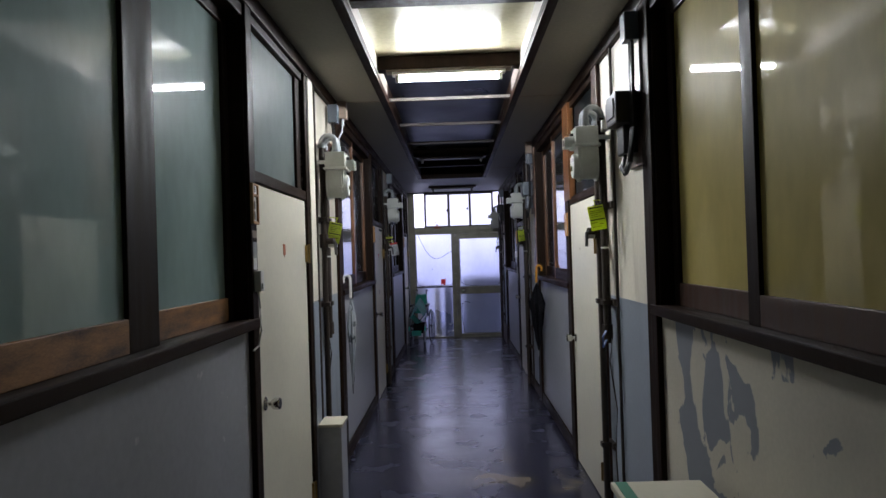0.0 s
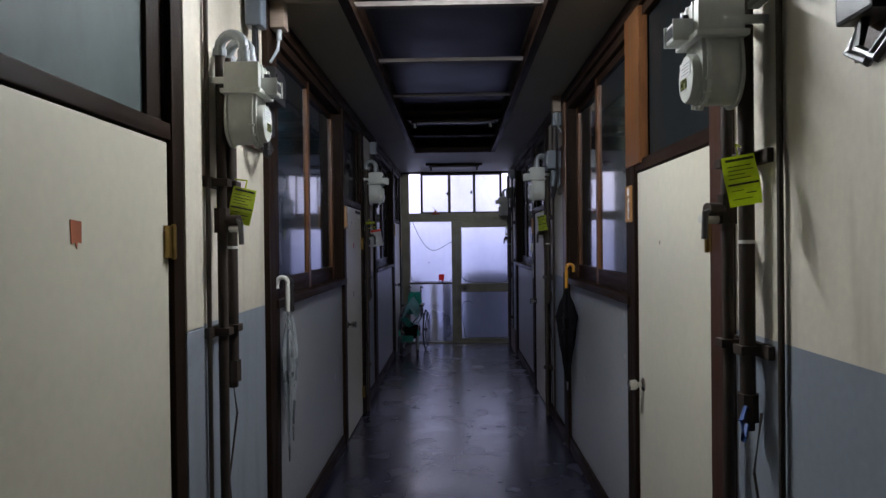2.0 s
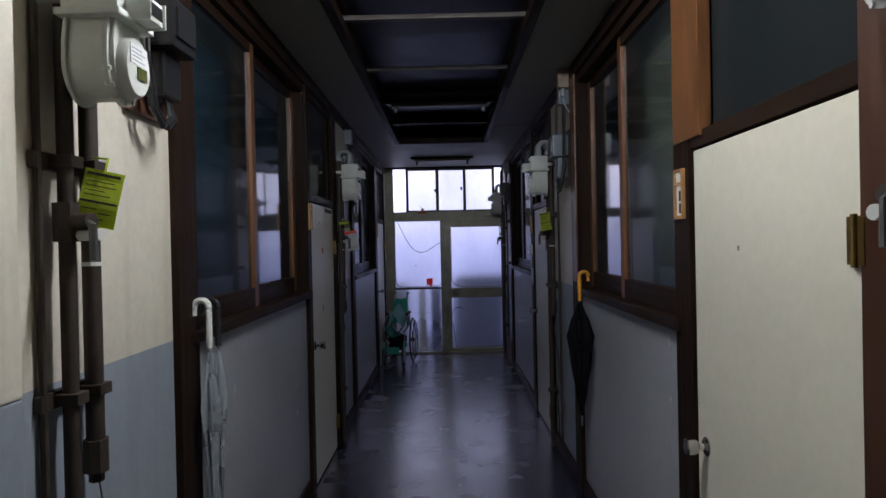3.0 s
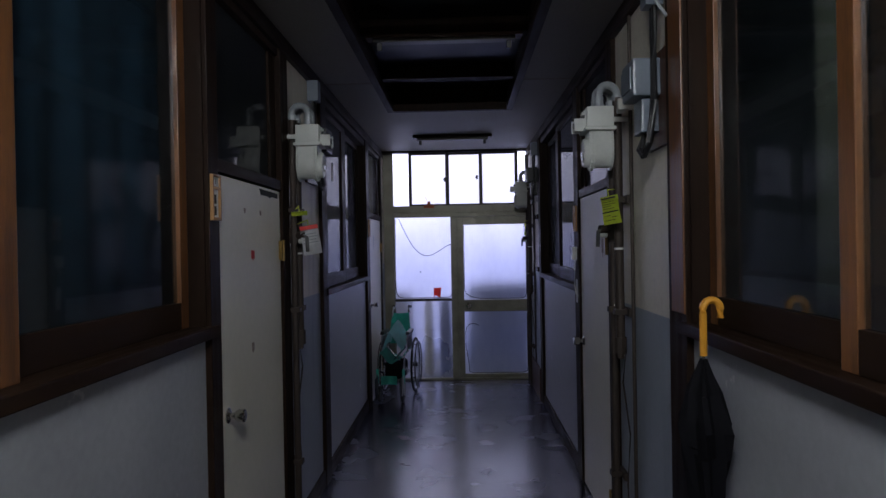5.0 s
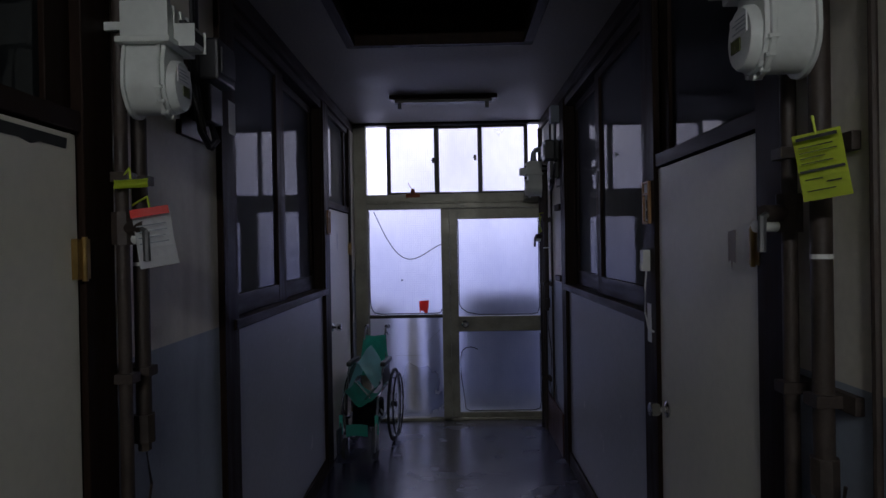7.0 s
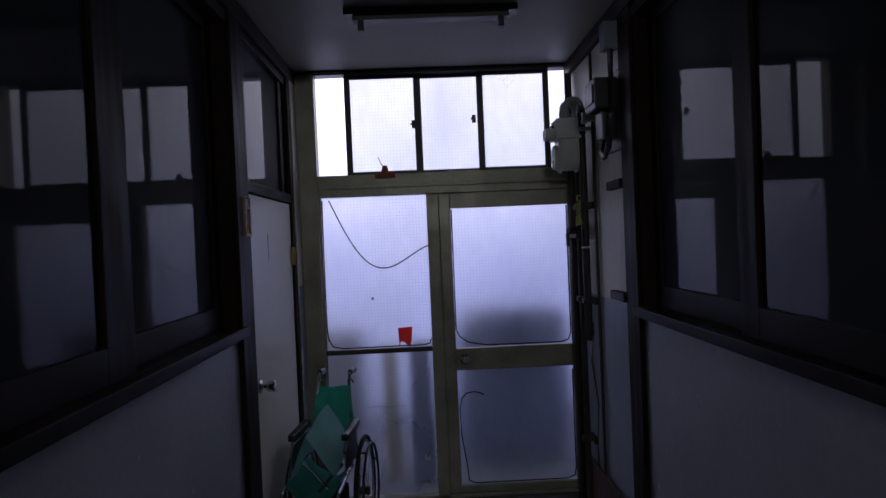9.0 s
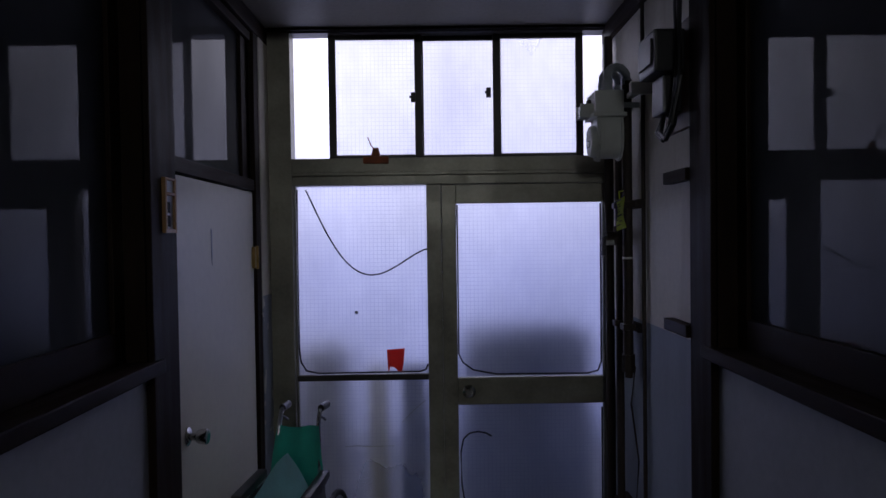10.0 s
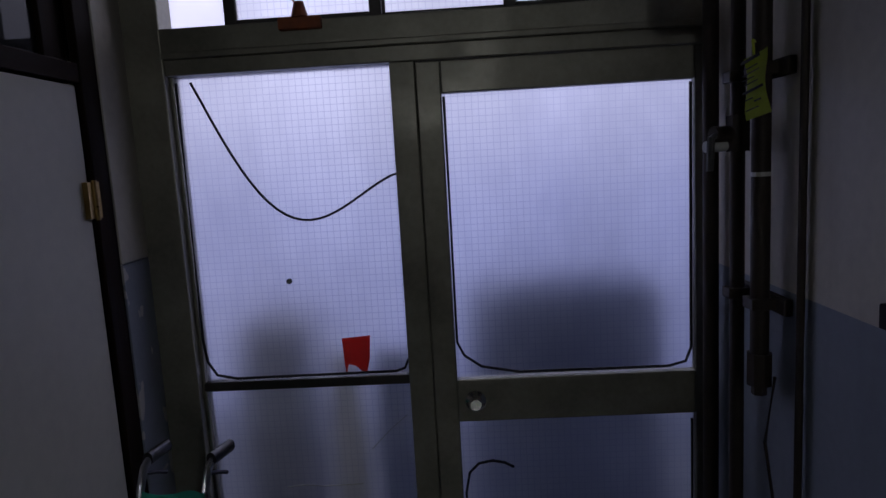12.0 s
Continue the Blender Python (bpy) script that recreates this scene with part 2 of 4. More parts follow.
def arc(c, r, a0, a1, n, plane="xz"):
    out = []
    for i in range(n + 1):
        a = radians(a0 + (a1 - a0) * i / n)
        u, v = r * math.cos(a), r * math.sin(a)
        p = {"xz": (u, 0, v), "yz": (0, u, v), "xy": (u, v, 0)}[plane]
        out.append(Vector(c) + Vector(p))
    return out


def lathe(bm, profile, m, seg=20):
    """Turns (radius, height) pairs round the z axis of m."""
    rings = []
    for r, h in profile:
        rings.append([bm.verts.new(m @ Vector((r * math.cos(k * math.tau / seg), r * math.sin(k * math.tau / seg), h))) for k in range(seg)])
    for u, v in zip(rings, rings[1:]):
        for k in range(seg):
            bm.faces.new((u[k], u[(k + 1) % seg], v[(k + 1) % seg], v[k]))
    bm.faces.new(rings[0][::-1])
    bm.faces.new(rings[-1])


def part(name, bm, material, parent=None, label="", smooth=False):
    me = bpy.data.meshes.new(name)
    bmesh.ops.recalc_face_normals(bm, faces=bm.faces)
    if smooth:
        for f in bm.faces:
            f.smooth = True
        for e in bm.edges:
            if len(e.link_faces) == 2 and e.calc_face_angle(0) > 0.6:
                e.smooth = False
    bm.to_mesh(me)
    bm.free()
    for mm in material if isinstance(material, (list, tuple)) else [material]:
        me.materials.append(mm)
    ob = new(name, me)
    if parent:
        ob.parent = parent
        ob.matrix_parent_inverse = parent.matrix_basis.inverted()
    if label:
        ob["label"] = label
    return ob


def thing(name, at, label, category, group="", kind=""):
    ob = new(name)
    ob.empty_display_size = 0.05
    ob.matrix_basis = Matrix.Translation(at)
    return tagged(ob, label, category, group, kind)


def words(text, size, m, material, parent):
    cu = bpy.data.curves.new("lettering", "FONT")
    cu.body, cu.size, cu.extrude, cu.align_x, cu.align_y = text, size, 0.0008, "CENTER", "CENTER"
    tmp = bpy.data.objects.new("lettering", cu)
    me = bpy.data.meshes.new_from_object(tmp)
    bpy.data.objects.remove(tmp)
    me.transform(m)
    me.materials.append(material)
    ob = new("lettering", me)
    ob.parent = parent
    ob.matrix_parent_inverse = parent.matrix_basis.inverted()
    return ob


# ---- plan ----
WL, WR, TH = 0.89, 0.90, 0.11       # half widths, wall thickness
END, BACK = 12.27, -3.2             # the door wall, the wall behind
CZ, RZ = 2.78, 2.935                # ceiling, recess panel
SILL, PAINT, DOORH, HEAD = 1.34, 1.325, 1.93, 2.69


def X(s, d):
    """x of a depth d in front of the wall face (s: -1 west, 1 east)."""
    return s * ((WL if s < 0 else WR) - d)


# spans along the corridor: windows and doors; the rest is panel
SIDES = {
    -1: dict(windows=[(0.82, 2.73), (5.0, 6.87), (9.0, 10.87)], doors=[(2.81, 3.80), (6.97, 7.86), (11.06, 12.00)],
             panels=[(3.92, 4.83), (8.0, 8.83), (12.13, END)]),
    1: dict(windows=[(0.78, 2.83), (5.04, 6.78), (9.04, 10.97)], doors=[(3.98, 4.89), (8.0, 8.87)],
            panels=[(2.96, 3.84), (6.97, 7.86), (11.14, END)]),
}


def build_wall(s, name):
    bm = bmesh.new()
    d = SIDES[s]
    def slab(y0, y1, z0, z1, slot):
        box(bm, X(s, 0), X(s, -TH), y0, y1, z0, z1, slot=slot)
    cuts = sorted([(a, b, "w") for a, b in d["windows"]] + [(a, b, "d") for a, b in d["doors"]])
    y = BACK
    for a, b, k in cuts:
        solid = [(y, a)]
        for p, q in solid:
            slab(p, q, 0, PAINT, 1)
            slab(p, q, PAINT, CZ + 0.3, 0)
        if k == "w":
            slab(a, b, 0, SILL - 0.02, 3 if (s > 0 and a < 1) else 2)
        slab(a, b, HEAD, CZ + 0.3, 0)
        y = b
    slab(y, END + 0.12, 0, PAINT, 1)
    slab(y, END + 0.12, PAINT, CZ + 0.3, 0)
    return tagged(part(name, bm, [CREAM, BLUEG, GREYP, PEEL]), "cream over blue-grey painted corridor wall, scuffed", "wall", kind="structure")


wall_w = build_wall(-1, "wall_west")
wall_e = build_wall(1, "wall_east")

tagged(part("floor", boxes((-1.75, 1.75, BACK, END + 0.12, -0.12, 0)), FLOORM), "dark worn glossy vinyl corridor floor", "floor", kind="structure")
tagged(part("wall_south", boxes((-1.75, 1.75, BACK - 0.12, BACK, 0, 3.3)), CREAM), "plain cream wall closing the corridor", "wall", kind="structure")
for s, nm in ((-1, "wall_outer_west"), (1, "wall_outer_east")):
    tagged(part(nm, boxes((s * 1.65, s * 1.75, BACK, END + 0.12, 0, 3.3)), ROOMW), "dim plaster wall of the rooms behind", "wall", kind="structure")

# ceiling with a long recess down the middle
bm = bmesh.new()
RX, RY0, RY1 = 0.50, -2.6, 9.86
for x0, x1 in ((-1.75, -RX), (RX, 1.75)):
    box(bm, x0, x1, BACK, END + 0.12, CZ, CZ + 0.3)
box(bm, -RX, RX, RY1, END + 0.12, CZ, CZ + 0.3)
box(bm, -RX, RX, BACK, RY0, CZ, CZ + 0.3)
for s in (-1, 1):
    for yy in (0.8, 4.9, 8.98):
        box(bm, s * 0.53, s * 0.885, yy, yy + 0.008, CZ - 0.003, CZ + 0.001, slot=1)
tagged(part("ceiling", bm, [CEIL, PALEW]), "yellowed painted board ceiling strips", "ceiling", kind="structure")
# beyond the lamp, panels and side boards take darker colours in place of shade
tagged(part("ceiling_recess_panel_far", boxes((-RX, RX, 4.38, RY1, RZ, RZ + 0.05)), PANEL_SHADED), "glossy panels of the ceiling recess, darkened for shade past the lamp", "ceiling", kind="structure")
tagged(part("ceiling_recess_panel", boxes((-RX, RX, RY0, 4.38, RZ, RZ + 0.05)), PANEL_LIT), "glossy olive panels of the ceiling recess, coloured as lamplit", "ceiling", kind="structure")
for ya, yb, mt, lb in ((RY0, 4.95, SIDE_LIT, "boards lining the ceiling recess, pale as lit by the lamp"), (4.952, RY1 - 0.03, DARKH, "boards lining the ceiling recess, dark colour standing for shade")):
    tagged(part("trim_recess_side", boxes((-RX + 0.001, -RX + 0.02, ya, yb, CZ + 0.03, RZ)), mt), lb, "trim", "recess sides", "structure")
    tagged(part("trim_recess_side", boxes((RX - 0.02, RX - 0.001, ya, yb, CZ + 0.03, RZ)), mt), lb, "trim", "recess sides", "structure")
rim = thing("trim_recess_rim", (0, 4, CZ), "black painted timber rim round the ceiling recess", "trim", kind="structure")
for s in (-1, 1):
    part("rim_rail", boxes((s * (RX - 0.03), s * (RX + 0.022), RY0, RY1 - 0.03, CZ - 0.025, CZ + 0.03), bevel=0.003), DARKH, rim)
part("rim_rail", boxes((-RX - 0.022, RX + 0.022, RY1 - 0.03, RY1 + 0.022, CZ - 0.025, RZ), bevel=0.003), DARKW, rim)
for yy, z0 in ((-1.2, 2.845), (0.0, 2.845), (1.0, 2.845), (2.06, 2.845), (3.13, 2.845), (4.30, 2.845), (8.15, 2.845), (9.15, 2.85)):
    tagged(part("trim_recess_beam", boxes((-RX + 0.02, RX - 0.02, yy, yy + 0.10, z0, RZ), bevel=0.004), DARKW), "dark cross beam in the ceiling recess", "beam", "recess beams", "structure")
for yy in (5.03, 6.02, 7.0):
    tagged(part("trim_recess_batten", boxes((-RX + 0.02, RX - 0.02, yy, yy + 0.045, 2.805, 2.83), bevel=0.003), DIMB), "pale timber batten across the recess, darkened in colour for shade", "batten", "recess battens", "structure")

# baseboards and cornices
for s in (-1, 1):
    d = SIDES[s]
    spans, y = [], BACK
    for a, b in d["doors"]:
        spans.append((y, a - 0.10))
        y = b + 0.10
    spans.append((y, END))
    for a, b in spans:
        tagged(part("baseboard", boxes((X(s, 0), X(s, 0.016), a, b, 0, 0.11), bevel=0.003), DARKH), "dark stained baseboard along the wall", "baseboard", "baseboards", "structure")
    tagged(part("trim_cornice", boxes((X(s, -0.001), X(s, 0.03), BACK, END, CZ - 0.085, CZ - 0.002), bevel=0.003), DARKH), "dark timber cornice under the ceiling", "trim", "cornices", "structure")


# ---- posts ----
def post(s, y0, y1, material=DARKW, proud=0.025, z0=0.0, z1=CZ - 0.085, label="dark stained timber post", name="trim_post"):
    return tagged(part(name, boxes((X(s, -0.012), X(s, proud), y0, y1, z0, z1), bevel=0.004), material), label, "post", "wall posts", "structure")


for a, b in ((2.73, 2.81), (3.80, 3.88), (4.83, 5.0), (6.87, 6.97), (7.86, 8.0), (8.83, 9.0), (10.87, 11.06), (12.0, 12.08)):
    post(-1, a, b, DARKW)
for a, b in ((2.83, 2.96), (3.84, 3.98), (4.89, 5.04), (6.78, 6.97), (7.86, 8.0), (8.87, 9.04), (10.97, 11.14)):
    post(1, a, b, REDW if a in (3.84,) else DARKW)
post(1, 4.78, 5.02, ORANGE, 0.032, 1.97, label="worn orange-brown timber post above the door", name="trim_post_upper")
post(1, 6.785, 6.92, ORANGE, 0.032, SILL + 0.03, label="worn orange-brown timber post beside the window", name="trim_post_upper")
FLAKE = patchy("flaking_paint", (0.33, 0.36, 0.42), (0.62, 0.60, 0.56), 9.0, 0.6)
post(-1, 12.08, 12.25, CREAM, 0.03, PAINT + 0.1, label="cream painted wall return beside the entrance", name="trim_pillar")
post(-1, 12.08, 12.25, FLAKE, 0.03, 0.0, PAINT + 0.098, label="blue-grey wall return with flaking paint", name="trim_pillar")
tagged(part("trim_pillar", boxes((X(-1, 0), X(-1, 0.03), 3.88, 4.02, PAINT, CZ - 0.085), bevel=0.005), CREAM), "cream painted pillar beside the door", "post", kind="structure")
tagged(part("trim_pillar", boxes((X(-1, 0), X(-1, 0.03), 3.88, 4.02, 0, PAINT - 0.002), bevel=0.005), BLUEG), "blue-grey painted foot of the pillar", "post", kind="structure")


# ---- windows along the corridor ----
def corridor_window(s, idx, y0, y1, mull, glass, stile, rail, label):
    w = thing("window_%d" % idx, (X(s, 0), (y0 + y1) / 2, SILL), label, "window", "corridor windows", "structure")
    part("window_sill", boxes((X(s, -TH), X(s, 0.036), y0 - 0.06, y1 + 0.06, SILL - 0.045, SILL), bevel=0.006), DARKH, w)
    part("window_head", boxes((X(s, -0.09), X(s, 0.012), y0, y1, HEAD - 0.05, HEAD), bevel=0.003), DARKH, w)
    for ya, yb in ((y0, y0 + 0.012), (y1 - 0.012, y1)):
        part("window_jamb", boxes((X(s, -TH), X(s, 0.008), ya, yb, SILL, HEAD - 0.05)), DARKW, w)
    y0, y1 = y0 + 0.012, y1 - 0.012
    zt, st, br = HEAD - 0.05, 0.062, 0.098
    m0, m1 = mull
    meet = max(st, 0.7 * (m1 - m0)) if stile is DARKW else st
    for lo, hi, dep in ((y0, m1, -0.015), (m0, y1, -0.055)):
        xa, xb = X(s, dep), X(s, dep - 0.035)
        far = meet if hi == m1 else st
        sash = part("sash", boxes((xa, xb, lo, lo + st, SILL, zt), (xa, xb, hi - far, hi, SILL, zt), bevel=0.003), stile, w)
        part("bottom_rail", boxes((xa, xb, lo + st, hi - far, SILL + 0.001, SILL + br), bevel=0.003), rail, sash)
        part("top_rail", boxes((xa, xb, lo + st, hi - far, zt - 0.05, zt - 0.001), bevel=0.003), DARKH, sash)
        xm = (xa + xb) / 2
        pane = part("pane", boxes((xm - 0.003, xm + 0.003, lo + st - 0.004, hi - far + 0.004, SILL + br - 0.004, zt - 0.046)), glass, sash)
        pane.visible_shadow = glass is not GLASS_C


corridor_window(-1, 1, 0.82, 2.73, (1.685, 1.945), GLASS_T, DARKW, ORANGEH, "sliding window with teal frosted panes and worn wooden sashes")
corridor_window(-1, 2, 5.0, 6.87, (5.73, 5.88), GLASS_C, ORANGE, DARKH, "sliding wooden window with dark frosted panes, curtained")
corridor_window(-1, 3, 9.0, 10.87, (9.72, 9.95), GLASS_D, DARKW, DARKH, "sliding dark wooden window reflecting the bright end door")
corridor_window(1, 4, 0.78, 2.83, (1.92, 2.03), GLASS_Y, DARKW, REDW, "sliding window with olive stained frosted panes")
corridor_window(1, 5, 5.04, 6.78, (5.80, 5.92), GLASS_C, ORANGE, DARKH, "sliding wooden window with dark panes and pale curtain")
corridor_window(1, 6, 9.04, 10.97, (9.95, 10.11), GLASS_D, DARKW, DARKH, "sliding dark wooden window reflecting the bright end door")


def curtain(s, y0, y1, material, label, d=-0.16):
    bm = bmesh.new()
    n, rows = 70, []
    for z in (SILL + 0.02, 2.0, HEAD - 0.06):
        rows.append([bm.verts.new((X(s, d + 0.018 * math.sin(i * 0.9) + 0.01 * math.sin(i * 0.37 + z)), y0 + (y1 - y0) * i / n, z)) for i in range(n + 1)])
    for u, v in zip(rows, rows[1:]):
        for i in range(n):
            bm.faces.new((u[i], u[i + 1], v[i + 1], v[i]))
    ob = part("curtain", bm, material, smooth=True)
    sol = ob.modifiers.new("cloth", "SOLIDIFY")
    sol.thickness = 0.004
    tagged(ob, label, "curtain", "curtains")
    rail = thing("curtain_rail", (X(s, d), (y0 + y1) / 2, HEAD), "thin steel curtain rail behind the window", "rail", "curtain rails")
    bm = bmesh.new()
    cyl(bm, (X(s, d), y0 - 0.05, HEAD - 0.05), (X(s, d), y1 + 0.05, HEAD - 0.05), 0.008)
    part("rod", bm, STEEL, rail)


curtain(-1, 5.0, 6.84, BLUEC, "dark blue curtain drawn behind the window")
curtain(1, 5.08, 6.25, OLIVEC, "pale olive curtain hanging behind the window")


# ---- doors along the corridor ----
def door(s, idx, y0, y1, glass, label, kz=0.94):
    w = thing("door_%d" % idx, (X(s, 0), (y0 + y1) / 2, 0), label, "door", "room doors", "structure")
    xa, xb = X(s, 0.012), X(s, -0.026)
    leaf = part("door_leaf", boxes((xa, xb, y0 + 0.012, y1 - 0.012, 0.012, DOORH), bevel=0.003), DOORP, w)
    ky = y0 + 0.085 if s < 0 else y1 - 0.085
    bm = bmesh.new()
    m = Matrix.Translation((X(s, 0.011), ky, kz)) @ Euler((0, radians(90 if s < 0 else -90), 0)).to_matrix().to_4x4()
    lathe(bm, [(0.032, 0), (0.032, 0.005), (0.024, 0.010), (0.012, 0.013), (0.012, 0.030), (0.020, 0.034), (0.026, 0.045), (0.027, 0.068), (0.024, 0.072), (0.012, 0.073)], m)
    part("knob", bm, CHROME, leaf, "dull chrome cylinder knob", smooth=True)
    hy = y1 - 0.012 if s < 0 else y0 + 0.012
    for hz in (0.22, 1.62):
        bm = bmesh.new()
        box(bm, X(s, 0.011), X(s, 0.0275), hy - 0.028, hy + 0.028, hz - 0.05, hz + 0.05)
        cyl(bm, (X(s, 0.03), hy, hz - 0.055), (X(s, 0.03), hy, hz + 0.055), 0.007)
        part("hinge", bm, BRASS, leaf, "brass butt hinge")
    part("door_head", boxes((X(s, -0.08), X(s, 0.02), y0, y1, DOORH + 0.008, DOORH + 0.06), bevel=0.003), DARKH, w)
    part("threshold", boxes((X(s, -0.08), X(s, 0.006), y0, y1, 0.0, 0.01)), DARKH, w)
    part("transom_head", boxes((X(s, -0.08), X(s, 0.012), y0, y1, HEAD - 0.04, HEAD), bevel=0.003), DARKH, w)
    part("stop", boxes((X(s, -0.08), X(s, -0.03), y0, y0 + 0.03, 0, HEAD - 0.04), (X(s, -0.08), X(s, -0.03), y1 - 0.03, y1, 0, HEAD - 0.04)), DARKW, w)
    part("transom_pane", boxes((X(s, -0.020), X(s, -0.026), y0 + 0.03, y1 - 0.03, DOORH + 0.058, HEAD - 0.038)), glass, w)
    part("transom_stile", boxes((X(s, -0.005), X(s, -0.045), y0, y0 + 0.035, DOORH + 0.06, HEAD - 0.04), (X(s, -0.005), X(s, -0.045), y1 - 0.10, y1, DOORH + 0.06, HEAD - 0.04), bevel=0.003), DARKW, w)
    return w


door(-1, 1, 2.81, 3.80, GLASS_G, "cream painted plywood door with frosted transom, closed")
door(-1, 2, 6.97, 7.86, GLASS_D, "cream plywood door with chipped top corner, closed", 0.955)
door(-1, 3, 11.06, 12.00, GLASS_D, "pale plywood door with frosted transom, closed", 1.025)
door(1, 4, 3.98, 4.89, GLASS_D, "cream plywood door with dark transom, closed")
door(1, 5, 8.0, 8.87, GLASS_D, "pale plywood door with dark transom, closed", 0.98)


# ---- the end wall with the entrance ----
EX0, EX1 = -0.865, 0.945
bm = bmesh.new()
box(bm, -1.75, EX0, END - 0.0, END + 0.12, 0, 3.1)
box(bm, EX1, 1.75, END, END + 0.12, 0, 3.1)
box(bm, EX0, EX1, END, END + 0.12, 2.778, 3.1)
tagged(part("wall_north", bm, CREAM), "end wall round the glazed entrance", "wall", kind="structure")
ent = thing("door_entrance", (0, END, 0), "bronze aluminium entrance with wired frosted glass", "door", kind="structure")


def frame_bar(name, x0, x1, z0, z1, y0=-0.02, y1=0.06, material=BRONZE, parent=ent, label=""):
    return part(name, boxes((x0, x1, END + y0, END + y1, z0, z1), bevel=0.004), material, parent, label)


def wired(name, x0, x1, z0, z1, y, parent):
    ob = part(name, boxes((x0, x1, END + y, END + y + 0.006, z0, z1)), GLASS_W, parent)
    ob.visible_shadow = False
    return ob


frame_bar("jamb", EX0, -0.745, 0, 2.778, -0.035)
frame_bar("jamb_lip", -0.765, -0.735, 0.03, 1.98, 0.0, 0.05)
frame_bar("jamb", 0.905, EX1, 0, 2.778, -0.035)
frame_bar("head", -0.745, 0.905, 2.758, 2.778, -0.035, 0.06, BRONZED)
frame_bar("transom_bar", -0.745, 0.905, 2.038, 2.116, -0.04)
frame_bar("transom_lip", -0.745, 0.905, 1.978, 2.037, -0.028)
frame_bar("transom_bead", -0.745, 0.905, 2.025, 2.045, -0.048, -0.02)
frame_bar("mullion", -0.055, 0.022, 0, 1.977, -0.03)
frame_bar("sill", -0.745, 0.905, 0, 0.025, -0.03)
# fixed light
frame_bar("glazing_bar", -0.745, -0.055, 0.958, 0.990, 0.0, 0.045, BRONZED)
wired("pane", -0.742, -0.052, 0.989, 1.981, 0.02, ent)
wired("pane", -0.742, -0.052, 0.024, 0.959, 0.02, ent)
# door leaf
leaf = frame_bar("entrance_leaf", 0.0225, 0.098, 0.026, 1.9765, -0.012, 0.03)
frame_bar("stile", 0.862, 0.9045, 0.026, 1.9765, -0.012, 0.03, parent=leaf)
frame_bar("top_rail", 0.098, 0.862, 1.878, 1.9765, -0.012, 0.03, parent=leaf)
frame_bar("lock_rail", 0.098, 0.862, 0.826, 0.968, -0.014, 0.03, parent=leaf)
frame_bar("bottom_rail", 0.098, 0.862, 0.026, 0.072, -0.012, 0.03, parent=leaf)
wired("pane", 0.095, 0.865, 0.966, 1.881, 0.01, leaf)
wired("pane", 0.095, 0.865, 0.070, 0.828, 0.01, leaf)
bm = bmesh.new()
m = Matrix.Translation((0.155, END - 0.013, 0.897)) @ Euler((radians(90), 0, 0)).to_matrix().to_4x4()
lathe(bm, [(0.034, 0), (0.034, 0.006), (0.026, 0.010), (0.022, 0.012), (0.022, 0.04), (0.018, 0.045)], m)
part("lock", bm, CHROME, leaf, "round metal door lock", smooth=True)
# loose gaskets that sag out of the pane corners
for name, par, pts in (
    ("gasket", ent, [(-0.728, 0, 1.96), (-0.730, 0, 1.13), (-0.722, 0, 1.06), (-0.695, 0, 1.014), (-0.63, 0, 1.000), (-0.10, 0, 1.002), (-0.07, 0, 1.012), (-0.058, 0, 1.04)]),
    ("gasket", leaf, [(0.104, 0, 1.87), (0.104, 0, 1.09), (0.125, 0, 1.045), (0.18, 0, 1.005), (0.30, 0, 0.982), (0.78, 0, 0.980), (0.835, 0, 0.994), (0.852, 0, 1.04), (0.854, 0, 1.87)]),
    ("gasket", leaf, [(0.27, 0, 0.655), (0.24, 0, 0.672), (0.20, 0, 0.68), (0.155, 0, 0.672), (0.122, 0, 0.64), (0.108, 0, 0.57), (0.112, 0, 0.40), (0.14, 0, 0.20), (0.15, 0, 0.10), (0.19, 0, 0.082), (0.80, 0, 0.082), (0.845, 0, 0.10), (0.854, 0, 0.15), (0.854, 0, 0.80)]),
):
    bm = bmesh.new()
    tube(bm, [(x, END + 0.004, z) for x, _, z in pts], 0.0045, 6)
    part(name, bm, RUBBER, par)
# upper sliding lights
win = thing("window_7", (0, END, 2.11), "sliding transom lights with wired frosted glass, partly open", "window", kind="structure")
for x0, x1, y in ((-0.555, -0.07, 0.0), (-0.10, 0.345, 0.028), (0.30, 0.77, 0.0)):
    sash = frame_bar("sash", x0, x0 + 0.038, 2.117, 2.757, y, y + 0.024, BRONZED, win)
    frame_bar("stile", x1 - 0.038, x1, 2.117, 2.757, y, y + 0.024, BRONZED, sash)
    frame_bar("rail", x0 + 0.038, x1 - 0.038, 2.117, 2.137, y, y + 0.024, BRONZED, sash)
    frame_bar("rail", x0 + 0.038, x1 - 0.038, 2.733, 2.757, y, y + 0.024, BRONZED, sash)
    wired("pane", x0 + 0.036, x1 - 0.036, 2.135, 2.735, y + 0.009, sash)
for x, z in ((-0.115, 2.43), (0.275, 2.45)):
    part("latch", boxes((x - 0.012, x + 0.012, END - 0.018, END, z - 0.025, z + 0.025), (x - 0.02, x, END - 0.024, END - 0.012, z - 0.006, z + 0.006), bevel=0.002), BLACKP, win)
tagged(part("trim_lintel", boxes((-0.86, 0.885, END - 0.06, END - 0.001, 2.766, CZ - 0.001), bevel=0.003), DARKW), "dark lintel above the entrance", "trim", kind="structure")

